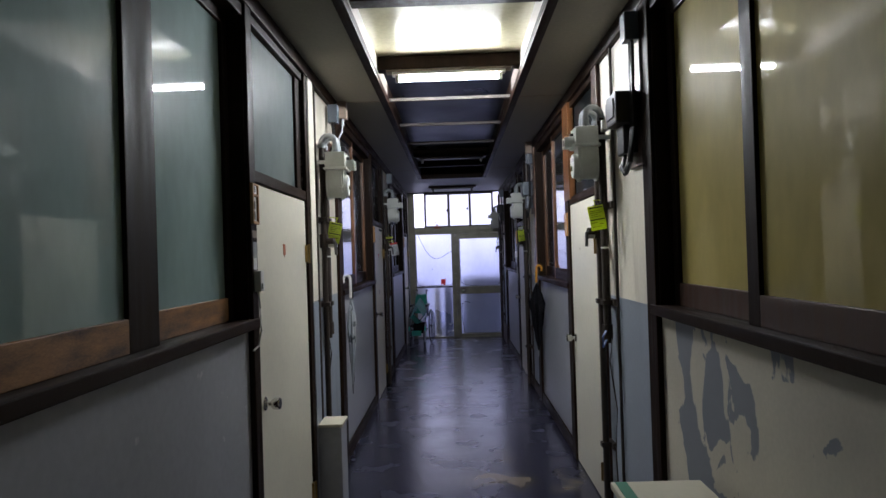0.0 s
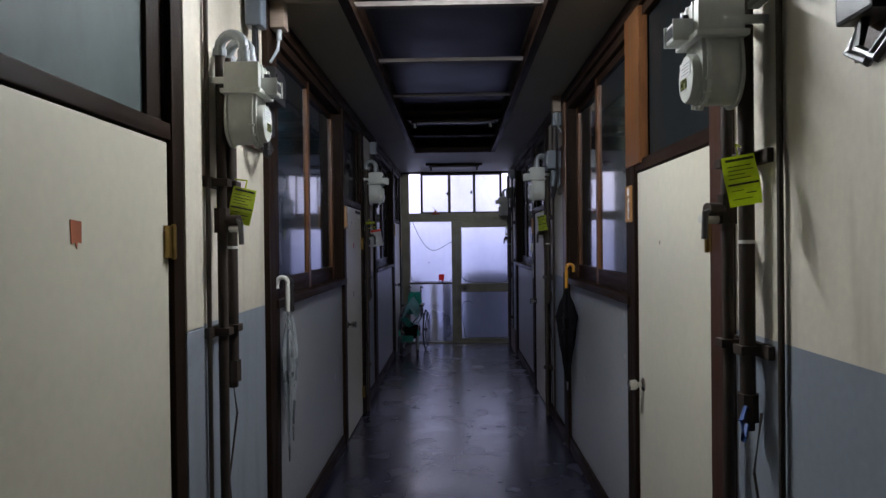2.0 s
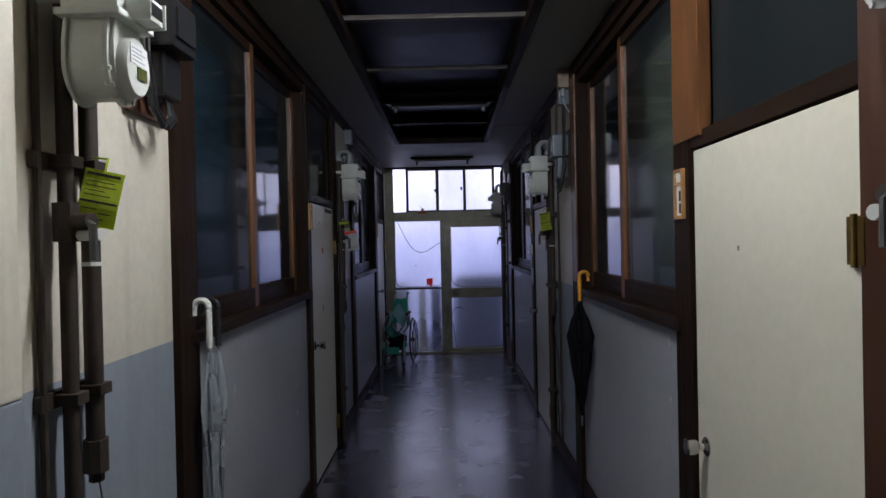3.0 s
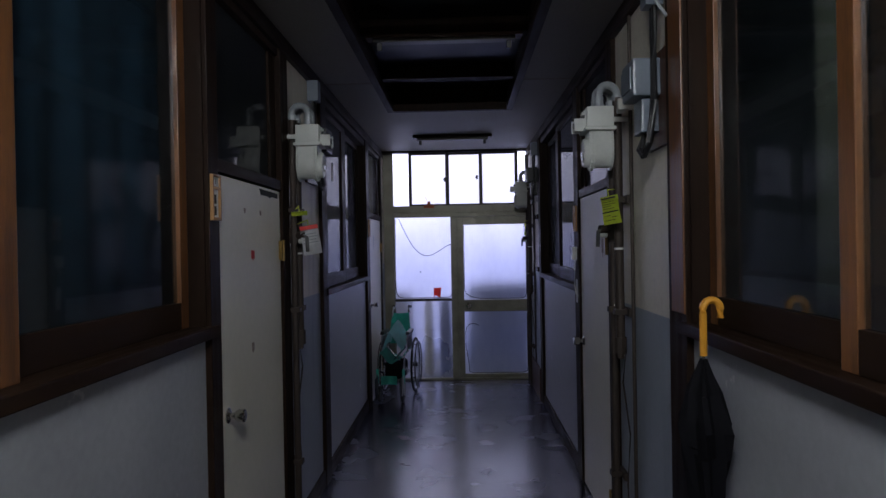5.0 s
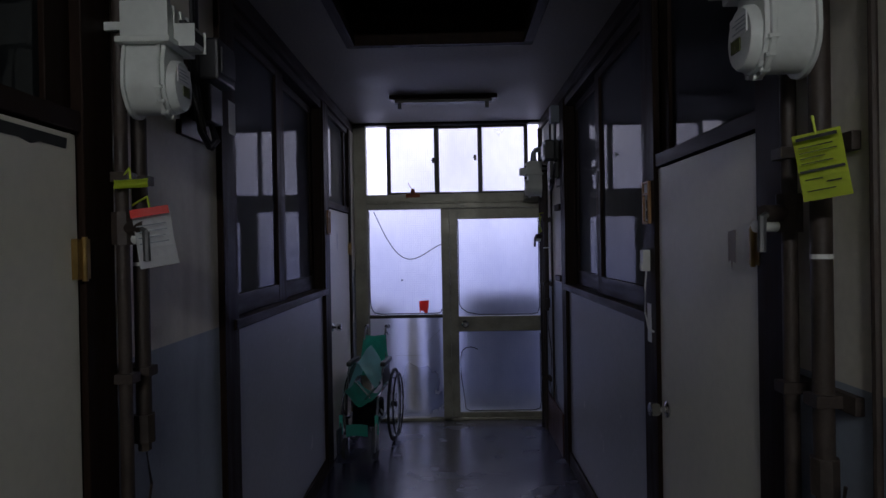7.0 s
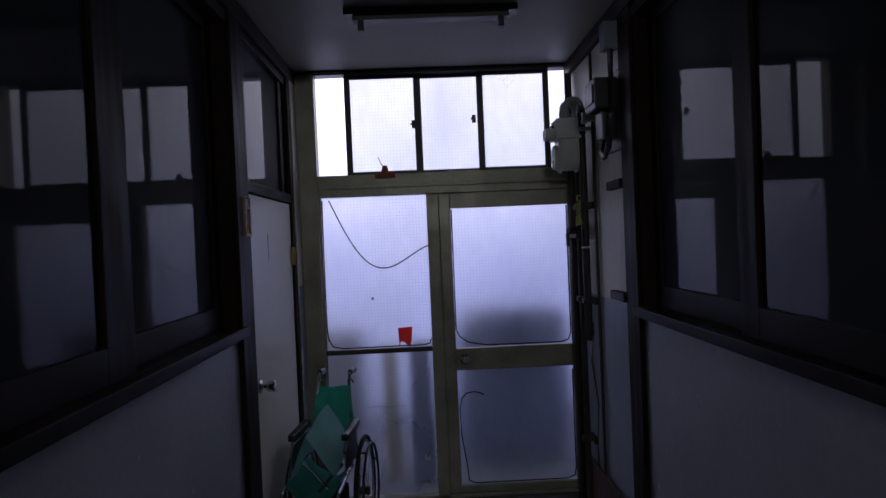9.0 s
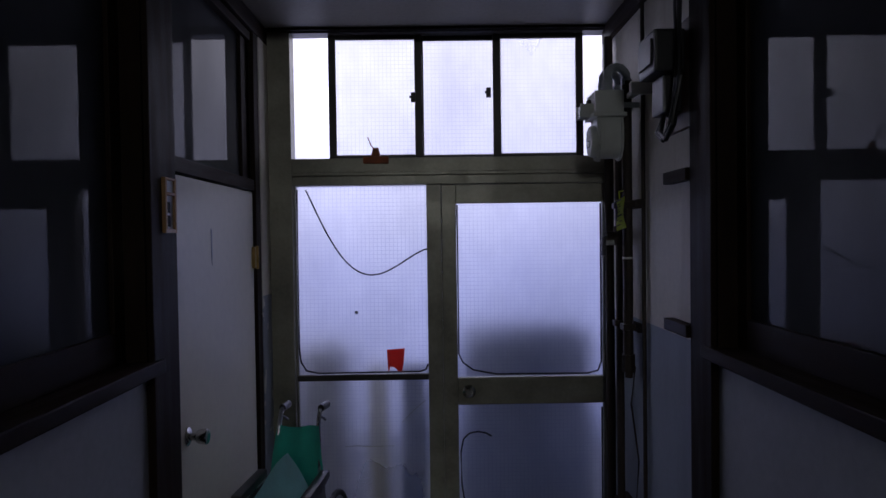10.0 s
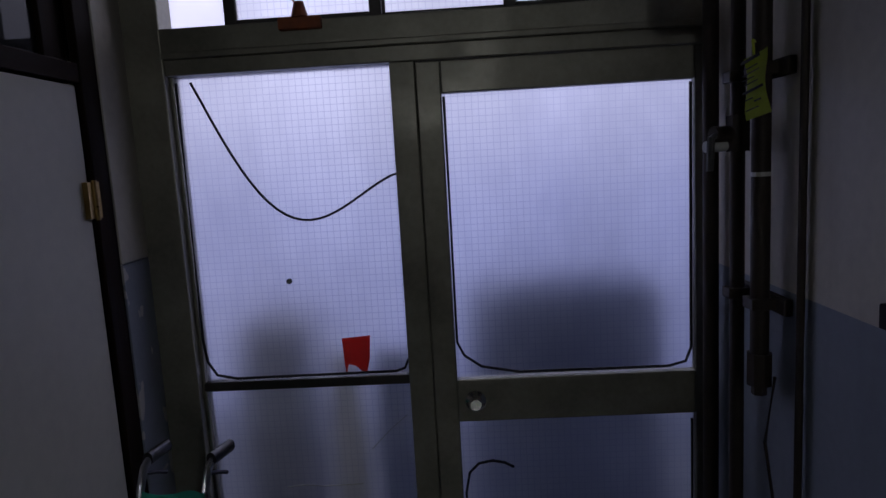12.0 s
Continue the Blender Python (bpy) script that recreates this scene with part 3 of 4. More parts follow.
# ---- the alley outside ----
# emissive backdrop supplies the daylight: dim blue low down, whiter higher up
alley = bpy.data.materials.new("alley_backdrop_glow")
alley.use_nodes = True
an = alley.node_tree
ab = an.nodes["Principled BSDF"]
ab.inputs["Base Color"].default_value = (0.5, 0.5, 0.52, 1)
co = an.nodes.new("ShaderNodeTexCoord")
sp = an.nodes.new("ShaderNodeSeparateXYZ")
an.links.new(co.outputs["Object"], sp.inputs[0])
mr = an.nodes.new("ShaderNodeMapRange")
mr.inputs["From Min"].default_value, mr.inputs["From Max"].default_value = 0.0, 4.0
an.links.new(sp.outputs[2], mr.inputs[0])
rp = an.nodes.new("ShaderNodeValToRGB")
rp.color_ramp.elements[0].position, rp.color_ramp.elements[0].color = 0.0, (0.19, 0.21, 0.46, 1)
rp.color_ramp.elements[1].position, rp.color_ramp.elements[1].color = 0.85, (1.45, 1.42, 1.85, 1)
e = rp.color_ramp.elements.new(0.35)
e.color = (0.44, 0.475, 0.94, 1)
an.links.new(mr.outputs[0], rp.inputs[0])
# noise makes the emitted light uneven
glow_noise = an.nodes.new("ShaderNodeTexNoise")
glow_noise.inputs["Scale"].default_value, glow_noise.inputs["Detail"].default_value = 1.1, 4
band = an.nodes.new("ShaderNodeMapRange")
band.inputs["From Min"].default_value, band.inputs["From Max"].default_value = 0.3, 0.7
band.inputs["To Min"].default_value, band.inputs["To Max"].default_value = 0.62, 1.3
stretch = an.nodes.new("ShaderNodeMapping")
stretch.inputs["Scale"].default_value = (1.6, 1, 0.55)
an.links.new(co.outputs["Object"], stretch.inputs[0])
an.links.new(stretch.outputs[0], glow_noise.inputs["Vector"])
an.links.new(glow_noise.outputs[0], band.inputs[0])
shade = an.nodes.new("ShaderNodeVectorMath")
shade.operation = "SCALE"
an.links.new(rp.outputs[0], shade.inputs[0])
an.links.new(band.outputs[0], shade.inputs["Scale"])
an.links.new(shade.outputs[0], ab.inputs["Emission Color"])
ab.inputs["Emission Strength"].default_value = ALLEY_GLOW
tagged(part("backdrop", boxes((-4, 4, 14.6, 14.7, 0, 5.5)), alley), "glowing backdrop standing in for the daylit facade across the alley", "backdrop", kind="structure")
tagged(part("ground", boxes((-60, 60, END + 0.12, 90, -0.14, -0.02)), CONCR), "grey concrete alley ground outside the entrance", "ground", kind="structure")
bm = bmesh.new()
box(bm, 0.12, 1.00, 12.95, 13.4, -0.02, 1.12, bevel=0.12)
ob = tagged(part("storage_cabinet", bm, NAVY), "dark navy cabinet standing outside the glass door", "cabinet")
# stub and board are added to band the lower fixed glass bright and dark
bm = bmesh.new()
cyl(bm, (-0.36, 12.75, -0.02), (-0.36, 12.75, 0.94), 0.06)
tagged(part("alley_stub", bm, CREAM), "pale stub added close behind the glass for a bright band", "pipe")
tagged(part("board", boxes((-0.22, -0.06, 12.62, 12.66, -0.02, 0.97), bevel=0.004), NAVY), "dark board added behind the fixed glass for a dark strip", "board")


# block added outside to put a soft dark area on the fixed glass
bm = bmesh.new()
box(bm, -0.95, -0.60, 13.05, 13.4, -0.02, 1.0, bevel=0.10)
tagged(part("alley_shade_block", bm, CONCR), "grey block added outside to darken the fixed glass", "planter")


# ---- lamps ----
def strip_lamp(y, z, half, lit, label, top):
    w = thing("ceiling_light", (0, y, z), label, "ceiling light", "corridor lights")
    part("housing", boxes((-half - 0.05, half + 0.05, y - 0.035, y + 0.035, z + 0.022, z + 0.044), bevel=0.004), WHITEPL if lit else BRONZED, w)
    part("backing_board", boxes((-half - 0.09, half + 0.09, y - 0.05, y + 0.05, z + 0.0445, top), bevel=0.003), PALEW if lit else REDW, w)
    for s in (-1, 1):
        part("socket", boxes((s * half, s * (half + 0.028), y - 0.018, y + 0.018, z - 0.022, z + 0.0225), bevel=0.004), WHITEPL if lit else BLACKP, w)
    if lit is not None:
        bm = bmesh.new()
        cyl(bm, (-half, y, z), (half, y, z), 0.0155, seg=16)
        part("tube", bm, TUBE_ON if lit else TUBE_OFF, w, smooth=True)
    return w


strip_lamp(4.36, 2.79, 0.335, True, "lit white fluorescent strip in the ceiling recess", 2.844)
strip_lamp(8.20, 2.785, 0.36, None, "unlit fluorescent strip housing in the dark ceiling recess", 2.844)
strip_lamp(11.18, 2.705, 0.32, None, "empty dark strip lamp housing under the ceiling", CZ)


# ---- gas meters with their pipes ----
def drum(bm, s, c, z, r, d0, d1, top, bevel=0.0):
    """A body with a half-round foot and straight tapering sides up to the height top, from depth d0 to d1."""
    ring = [(r * math.cos(a), r * math.sin(a)) for a in [math.pi + math.pi * k / 18 for k in range(19)]]
    ring += [(r * 0.99, top * 0.45), (r * 0.86, top), (-r * 0.86, top), (-r * 0.99, top * 0.45)]
    lo = [bm.verts.new((X(s, d0), c + u, z + v)) for u, v in ring]
    hi = [bm.verts.new((X(s, d1), c + u, z + v)) for u, v in ring]
    n = len(ring)
    caps = [bm.faces.new(lo[::-1]), bm.faces.new(hi)]
    for k in range(n):
        bm.faces.new((lo[k], lo[(k + 1) % n], hi[(k + 1) % n], hi[k]))
    if bevel:
        bmesh.ops.bevel(bm, geom=[e for f in caps for e in f.edges], offset=bevel, segments=2, affect="EDGES", profile=0.6)


def gas_meter(s, c, zb, label):
    w = thing("gas_meter", (X(s, 0.04), c, zb), label, "gas meter", "gas meters")
    bm = bmesh.new()
    box(bm, X(s, 0.085), X(s, 0.215), c - 0.092, c + 0.092, zb + 0.221, zb + 0.335, bevel=0.02)
    for k in (-0.088, -0.03, 0.03, 0.088):
        box(bm, X(s, 0.080), X(s, 0.219), c + k - 0.006, c + k + 0.006, zb + 0.223, zb + 0.330, bevel=0.003)
    part("upper_body", bm, METER, w, smooth=True)
    part("flange", boxes((X(s, 0.070), X(s, 0.230), c - 0.112, c + 0.112, zb + 0.203, zb + 0.222), bevel=0.005), METER, w)
    bm = bmesh.new()
    drum(bm, s, c, zb + 0.095, 0.088, 0.085, 0.205, 0.110, 0.006)
    lower = part("lower_body", bm, METER, w, smooth=True)
    for d0, d1 in ((0.082, 0.092), (0.182, 0.194)):
        bm = bmesh.new()
        drum(bm, s, c, zb + 0.095, 0.101, d0, d1, 0.1075, 0.002)
        part("rim", bm, METER, lower, smooth=True)
    for k in range(7):
        a = math.pi + math.pi * (k + 0.5) / 7
        bm = bmesh.new()
        p = Vector((X(s, 0.178), c + 0.096 * math.cos(a), zb + 0.095 + 0.096 * math.sin(a)))
        cyl(bm, p, p + Vector((-s * 0.022, 0, 0)), 0.0065, seg=6)
        part("bolt", bm, METER, lower)
    bm = bmesh.new()
    turn = Matrix.Translation((X(s, 0.20), c, zb + 0.092)) @ Euler((0, radians(90 if s < 0 else -90), 0)).to_matrix().to_4x4()
    lathe(bm, [(0.080, 0), (0.077, 0.024), (0.072, 0.030), (0.030, 0.031)], turn, 28)
    face = part("dial_cover", bm, METER, w, "round raised cover", smooth=True)
    part("label_plate", boxes((X(s, 0.2305), X(s, 0.2325), c - 0.052, c + 0.052, zb + 0.098, zb + 0.148)), WHITEP, face, "white printed data plate")
    for i in range(4):
        part("print", boxes((X(s, 0.2324), X(s, 0.2332), c - 0.045, c + 0.036 - 0.02 * (i % 2), zb + 0.106 + 0.010 * i, zb + 0.109 + 0.010 * i)), ELBOW, face)
    part("display", boxes((X(s, 0.2295), X(s, 0.234), c - 0.012, c + 0.046, zb + 0.062, zb + 0.094), bevel=0.001), LCD, face, "small olive display")
    cb = part("counter_box", boxes((X(s, 0.20), X(s, 0.272), c - 0.03, c + 0.066, zb + 0.212, zb + 0.272), bevel=0.006), METER, w)
    part("counter_window", boxes((X(s, 0.271), X(s, 0.2745), c - 0.02, c + 0.056, zb + 0.226, zb + 0.259), bevel=0.001), BLACKP, cb)
    for k in (-0.033, 0.069):
        part("counter_frame", boxes((X(s, 0.205), X(s, 0.278), c + k - 0.003, c + k + 0.003, zb + 0.208, zb + 0.276), bevel=0.002), METER, cb)
    part("reset_cap", boxes((X(s, 0.20), X(s, 0.235), c + 0.012, c + 0.05, zb + 0.273, zb + 0.303), bevel=0.006), BLACKP, cb, "black plastic reset cap")
    for k in (-0.058, 0.058):
        part("bracket", boxes((X(s, 0.0), X(s, 0.09), c + k - 0.012, c + k + 0.012, zb + 0.25, zb + 0.275), bevel=0.002), METER, w)
    ends = (c - 0.02, c + 0.11) if s < 0 else (c + 0.17, c + 0.0)
    for k, yr in zip((-0.05, 0.05) if s < 0 else (0.05, -0.05), ends):
        bm = bmesh.new()
        cyl(bm, (X(s, 0.15), c + k, zb + 0.32), (X(s, 0.15), c + k, zb + 0.345), 0.030, seg=8)
        cyl(bm, (X(s, 0.15), c + k, zb + 0.345), (X(s, 0.15), c + k, zb + 0.385), 0.024)
        pts = [(X(s, 0.15), c + k, zb + 0.36)]
        for i in range(9):
            a = math.pi * i / 8
            pts.append((X(s, 0.0975 + 0.0525 * math.cos(a)), c + k + (yr - c - k) * i / 8, zb + 0.40 + 0.055 * math.sin(a)))
        tube(bm, pts, 0.021, 10)
        cyl(bm, pts[-1], Vector(pts[-1]) - Vector((0, 0, 0.03)), 0.027, seg=10)
        part("elbow", bm, ELBOW, w, "grey coupling elbow", smooth=True)
    w.matrix_basis = w.matrix_basis @ Matrix.Diagonal((0.92, 0.77, 0.90, 1))
    return [c + (e - c) * 0.77 for e in ends]


def riser(s, y, z0, z1, r, label, cap=True, floor=False):
    w = thing("gas_pipe", (X(s, 0.045), y, z0), label, "pipe", "wall pipes")
    bm = bmesh.new()
    cyl(bm, (X(s, 0.045), y, z0), (X(s, 0.045), y, z1), r)
    part("pipe", bm, IRON, w, smooth=True)
    if cap:
        bm = bmesh.new()
        cyl(bm, (X(s, 0.045), y, z0 - 0.005), (X(s, 0.045), y, z0 + 0.075), r + 0.008, seg=8)
        cyl(bm, (X(s, 0.045), y, z0 - 0.03), (X(s, 0.045), y, z0), r - 0.004, seg=6)
        part("end_cap", bm, IRON, w)
    zs = [z for z in (0.45, 1.29, 1.84) if z0 + 0.05 < z < z1]
    for z in zs:
        part("strap", boxes((X(s, 0.0), X(s, 0.075), y - r - 0.006, y + r + 0.006, z - 0.014, z + 0.014), (X(s, 0.0), X(s, 0.02), y - 0.07, y + 0.05, z - 0.02, z + 0.02), bevel=0.003), IRON, w)
    return w


def valve(s, y, z, w):
    bm = bmesh.new()
    cyl(bm, (X(s, 0.045), y, z - 0.045), (X(s, 0.045), y, z + 0.045), 0.03, seg=8)
    cyl(bm, (X(s, 0.045), y, z), (X(s, 0.115), y - 0.02, z), 0.02)
    part("valve", bm, IRON, w, "old iron gas cock", smooth=True)
    bm = bmesh.new()
    tube(bm, [(X(s, 0.10), y - 0.02, z), (X(s, 0.125), y - 0.035, z - 0.01), (X(s, 0.13), y - 0.04, z - 0.09)], 0.010, 8)
    part("valve_lever", bm, LEVER, w, smooth=True)
    bm = bmesh.new()
    cyl(bm, (X(s, 0.05), y + 0.01, z - 0.03), (X(s, 0.13), y - 0.01, z - 0.03), 0.014)
    part("valve_knob", bm, WHITEPL, w, "white plastic plug", smooth=True)


def card(name, center, w, h, rz, tilt, material, label, category, bars=(), head=None, hook=None):
    """A sheet of card with printed bars, hanging free."""
    m = Matrix.Translation(center) @ Euler((0, radians(tilt), radians(rz))).to_matrix().to_4x4()
    root = thing(name, center, label, category, "hanging papers")
    bm = bmesh.new()
    n = 6
    rows = []
    for j in range(n + 1):
        v = h * (0.5 - j / n)
        rows.append([bm.verts.new(m @ Vector((w * (i / 4 - 0.5), 0.006 * math.sin(j * 0.9 + i * 0.4), v))) for i in range(5)])
    for u, v in zip(rows, rows[1:]):
        for i in range(4):
            bm.faces.new((u[i], u[i + 1], v[i + 1], v[i]))
    r = bmesh.ops.solidify(bm, geom=bm.faces[:], thickness=0.0012)
    part("sheet", bm, material, root)
    for x0, x1, z0, z1, mt in bars:
        bm = bmesh.new()
        box(bm, x0 * w, x1 * w, -0.0105, -0.0085, z0 * h, z1 * h)
        bm.transform(m)
        part("print", bm, mt, root)
    if hook:
        bm = bmesh.new()
        tube(bm, [m @ Vector((0, 0, h * 0.5 - 0.005)), m @ Vector((0, 0, h * 0.5 + 0.03)), Vector(hook)], 0.003, 6)
        part("tie", bm, LIME, root)
    return root


TAGBARS = [(-0.42, 0.42, 0.39, 0.44, INK), (-0.40, 0.30, 0.28, 0.295, INK), (-0.40, 0.36, 0.2, 0.215, INK), (-0.40, 0.1, 0.12, 0.135, INK), (-0.40, 0.25, 0.04, 0.055, INK),
           (-0.46, 0.46, -0.09, -0.05, INK), (-0.38, -0.02, -0.2, -0.185, INK), (0.04, 0.34, -0.27, -0.25, INK), (-0.38, 0.2, -0.37, -0.355, INK)]

for s, c, zb, ztag in ((-1, 4.18, 1.975, 1.74), (-1, 8.02, 2.005, 1.75), (1, 3.66, 1.985, 1.75), (1, 7.66, 1.99, 1.77), (1, 11.80, 2.04, 1.78)):
    a, b = gas_meter(s, c, zb, "off-white gas meter with grey elbows on wall pipes")
    wa = riser(s, a, 0.0, zb + 0.35, 0.018, "dark rusty iron gas riser on the wall", cap=False)
    wb = riser(s, b, 1.09, zb + 0.35, 0.022, "dark rusty iron drip pipe with end cap")
    valve(s, a, 1.70, wa)
    bm = bmesh.new()
    cyl(bm, (X(s, 0.045), b, 1.595), (X(s, 0.045), b, 1.605), 0.0235)
    part("tape_ring", bm, WHITEPL, wb)
    if (s, c) == (-1, 8.02):
        card("pipe_tag", (X(s, 0.085), c - 0.045, 1.82), 0.085, 0.024, 14, -4, LIME, "lime green card tag curled on the pipe", "tag", TAGBARS[:1], hook=(X(s, 0.05), c - 0.03, 1.83))
    else:
        card("pipe_tag", (X(s, 0.11), b - (0.075 if s < 0 else 0.12), ztag + 0.015), 0.085, 0.135, 24 if s < 0 else {3.66: -10, 7.66: -34}.get(c, -84), 12 if s < 0 else -9, LIME, "lime green printed card tag tied to the gas pipe", "tag", TAGBARS, hook=(X(s, 0.07), b - 0.02, ztag + 0.12))
    if s > 0:
        w = thing("bracket_block", (X(s, 0.0), c - 0.2, zb + 0.28), "white painted bracket block on the wall", "bracket", "bracket blocks")
        part("block", boxes((X(s, 0.0), X(s, 0.09), c - 0.215, c - 0.185, zb + 0.25, zb + 0.30), bevel=0.004), WHITEPL, w)
        part("arm", boxes((X(s, 0.03), X(s, 0.06), c - 0.186, c - 0.05, zb + 0.262, zb + 0.285), bevel=0.003), WHITEPL, w)
    # earth wire beside the pipes
    bm = bmesh.new()
    yy = b + 0.02 if s < 0 else b - 0.05
    tube(bm, [(X(s, 0.03), yy, 1.12), (X(s, 0.045), yy + 0.015, 0.95), (X(s, 0.02), yy - 0.01, 0.7), (X(s, 0.03), yy + 0.01, 0.45), (X(s, 0.02), yy, 0.12), (X(s, 0.012), yy, 0.0)], 0.004, 6)
    tagged(part("loose_wire", bm, IRON, smooth=True), "thin dark wire hanging down the wall", "wire", "loose wires")
    bm = bmesh.new()
    yt = c - 0.13 if s > 0 else c - 0.07
    cyl(bm, (X(s, 0.014), yt, 0.0), (X(s, 0.014), yt, CZ - 0.085), 0.009, seg=8)
    tagged(part("conduit", bm, IRON, smooth=True), "thin dark conduit running up the wall", "conduit", "conduits")
# blue clip on the capped pipe
bm = bmesh.new()
tube(bm, [(X(1, 0.06), 3.64, 1.13), (X(1, 0.085), 3.61, 1.10), (X(1, 0.085), 3.60, 1.05), (X(1, 0.06), 3.635, 1.08)], 0.008, 6)
tagged(part("cable_clip", bm, BLUEPL, smooth=True), "blue plastic clip hooked on the pipe", "clip")


# ---- electric boxes and cables ----
def breaker(s, y0, z0, body, label):
    w = thing("electric_box", (X(s, 0), y0, z0), label, "electric box", "electric boxes")
    part("backboard", boxes((X(s, 0), X(s, 0.02), y0 - 0.04, y0 + 0.22, z0 - 0.02, z0 + 0.36), bevel=0.003), REDW, w)
    part("case", boxes((X(s, 0.02), X(s, 0.13), y0 + 0.02, y0 + 0.20, z0 + 0.18, z0 + 0.33), bevel=0.01), body, w)
    part("cover", boxes((X(s, 0.13), X(s, 0.138), y0 + 0.04, y0 + 0.18, z0 + 0.21, z0 + 0.30), bevel=0.003), body, w)
    part("terminal", boxes((X(s, 0.02), X(s, 0.09), y0 + 0.05, y0 + 0.17, z0 + 0.04, z0 + 0.175), bevel=0.008), body, w)
    for k, top in ((0.0, 0.0), (0.03, 0.02)):
        bm = bmesh.new()
        tube(bm, [(X(s, 0.05), y0 - 0.01 + k, CZ - 0.10), (X(s, 0.055), y0 - 0.015 + k, z0 + 0.40), (X(s, 0.06), y0 - 0.03 + k, z0 + 0.15), (X(s, 0.075), y0 - 0.01 + k, z0 - 0.01),
                  (X(s, 0.08), y0 + 0.05 + k, z0 - 0.055), (X(s, 0.08), y0 + 0.11 + k, z0 - 0.02), (X(s, 0.06), y0 + 0.11, z0 + 0.06)], 0.010, 8)
        part("cable", bm, BLACKP, w, smooth=True)
    bm = bmesh.new()
    box(bm, X(s, 0.02), X(s, 0.09), y0 - 0.03, y0 + 0.05, CZ - 0.23, CZ - 0.10, bevel=0.006)
    part("junction", bm, GREYBOX, w)


breaker(1, 2.98, 2.0, BLACKP, "black electric breaker box with looped cables")
breaker(1, 7.02, 2.03, GREYBOX, "grey electric breaker box with looped cables")
breaker(1, 11.16, 2.10, BLACKP, "black electric breaker box with looped cables")
breaker(-1, 8.50, 2.06, BLACKP, "black electric breaker box beside the gas meter")
breaker(-1, 4.56, 2.06, BLACKP, "black electric breaker box beside the gas meter")
for s, y in ((-1, 4.90), (1, 6.97)):
    w = thing("junction_box", (X(s, 0.05), y, CZ), "small brown junction box under the ceiling", "junction box", "junction boxes")
    part("case", boxes((X(s, 0.031), X(s, 0.10), y - 0.04, y + 0.04, CZ - 0.13, CZ - 0.001), bevel=0.005), PALEW, w)
    bm = bmesh.new()
    cyl(bm, (X(s, 0.065), y, CZ - 0.18), (X(s, 0.065), y, CZ - 0.13), 0.014)
    tube(bm, [(X(s, 0.065), y, CZ - 0.17), (X(s, 0.06), y - 0.01, CZ - 0.23), (X(s, 0.035), y - 0.05, CZ - 0.30)], 0.007, 6)
    part("spout", bm, ELBOW, w, smooth=True)


# ---- door plates, stickers, bells ----
def nameplate(s, y, z, text=""):
    w = thing("nameplate", (X(s, 0.026), y, z), "wooden nameplate frame with white paper on the door post", "nameplate", "nameplates")
    bm = boxes((X(s, 0.0235), X(s, 0.038), y - 0.05, y - 0.036, z - 0.11, z + 0.11), (X(s, 0.0235), X(s, 0.038), y + 0.036, y + 0.05, z - 0.11, z + 0.11),
               (X(s, 0.0235), X(s, 0.038), y - 0.036, y + 0.036, z - 0.11, z - 0.095), (X(s, 0.0235), X(s, 0.038), y - 0.036, y + 0.036, z + 0.04, z + 0.052),
               (X(s, 0.0235), X(s, 0.038), y - 0.036, y + 0.036, z + 0.10, z + 0.11), bevel=0.002)
    part("plate_frame", bm, PLATEW, w)
    part("number_card", boxes((X(s, 0.0235), X(s, 0.031), y - 0.036, y + 0.036, z + 0.053, z + 0.099)), WHITEP, w)
    part("name_card", boxes((X(s, 0.0235), X(s, 0.029), y - 0.036, y + 0.036, z - 0.094, z + 0.039)), WHITEP, w)
    for k in (0.0, -0.055):
        part("print", boxes((X(s, 0.0285), X(s, 0.0298), y - 0.012, y + 0.012, z - 0.03 + k, z + 0.015 + k)), INK, w)
    if text:
        rot = Matrix(((0, 0, -s, 0), (-s * -1 if s < 0 else -1, 0, 0, 0), (0, 1, 0, 0), (0, 0, 0, 1)))
        if s < 0:
            rot = Matrix(((0, 0, 1, 0), (1, 0, 0, 0), (0, 1, 0, 0), (0, 0, 0, 1)))
        words(text, 0.040, Matrix.Translation((X(s, 0.0318), y, z + 0.076)) @ rot, INK, w)
    w.matrix_basis = w.matrix_basis @ Matrix.Diagonal((1, 0.85, 0.8, 1))


nameplate(-1, 2.77, 1.835, "5")
nameplate(-1, 6.92, 1.83, "7")
nameplate(-1, 10.99, 1.82)
nameplate(1, 4.965, 1.79)
nameplate(1, 8.955, 1.80)


def doorbell(s, y, z):
    w = thing("doorbell", (X(s, 0.026), y, z), "cream plastic door chime switch with drooping cord", "doorbell", "doorbells")
    part("case", boxes((X(s, 0.0235), X(s, 0.055), y - 0.024, y + 0.024, z - 0.045, z + 0.045), bevel=0.006), WHITEPL, w)
    part("button", boxes((X(s, 0.054), X(s, 0.060), y - 0.012, y + 0.012, z - 0.035, z - 0.01), bevel=0.002), METER, w)
    bm = bmesh.new()
    tube(bm, [(X(s, 0.035), y, z - 0.04), (X(s, 0.037), y + 0.015, z - 0.12), (X(s, 0.037), y + 0.02, z - 0.22), (X(s, 0.033), y - 0.01, z - 0.28), (X(s, 0.030), y - 0.07, z - 0.29)], 0.004, 6)
    part("cord", bm, WHITEPL, w, smooth=True)


doorbell(-1, 2.775, 1.50)
doorbell(1, 8.96, 1.56)


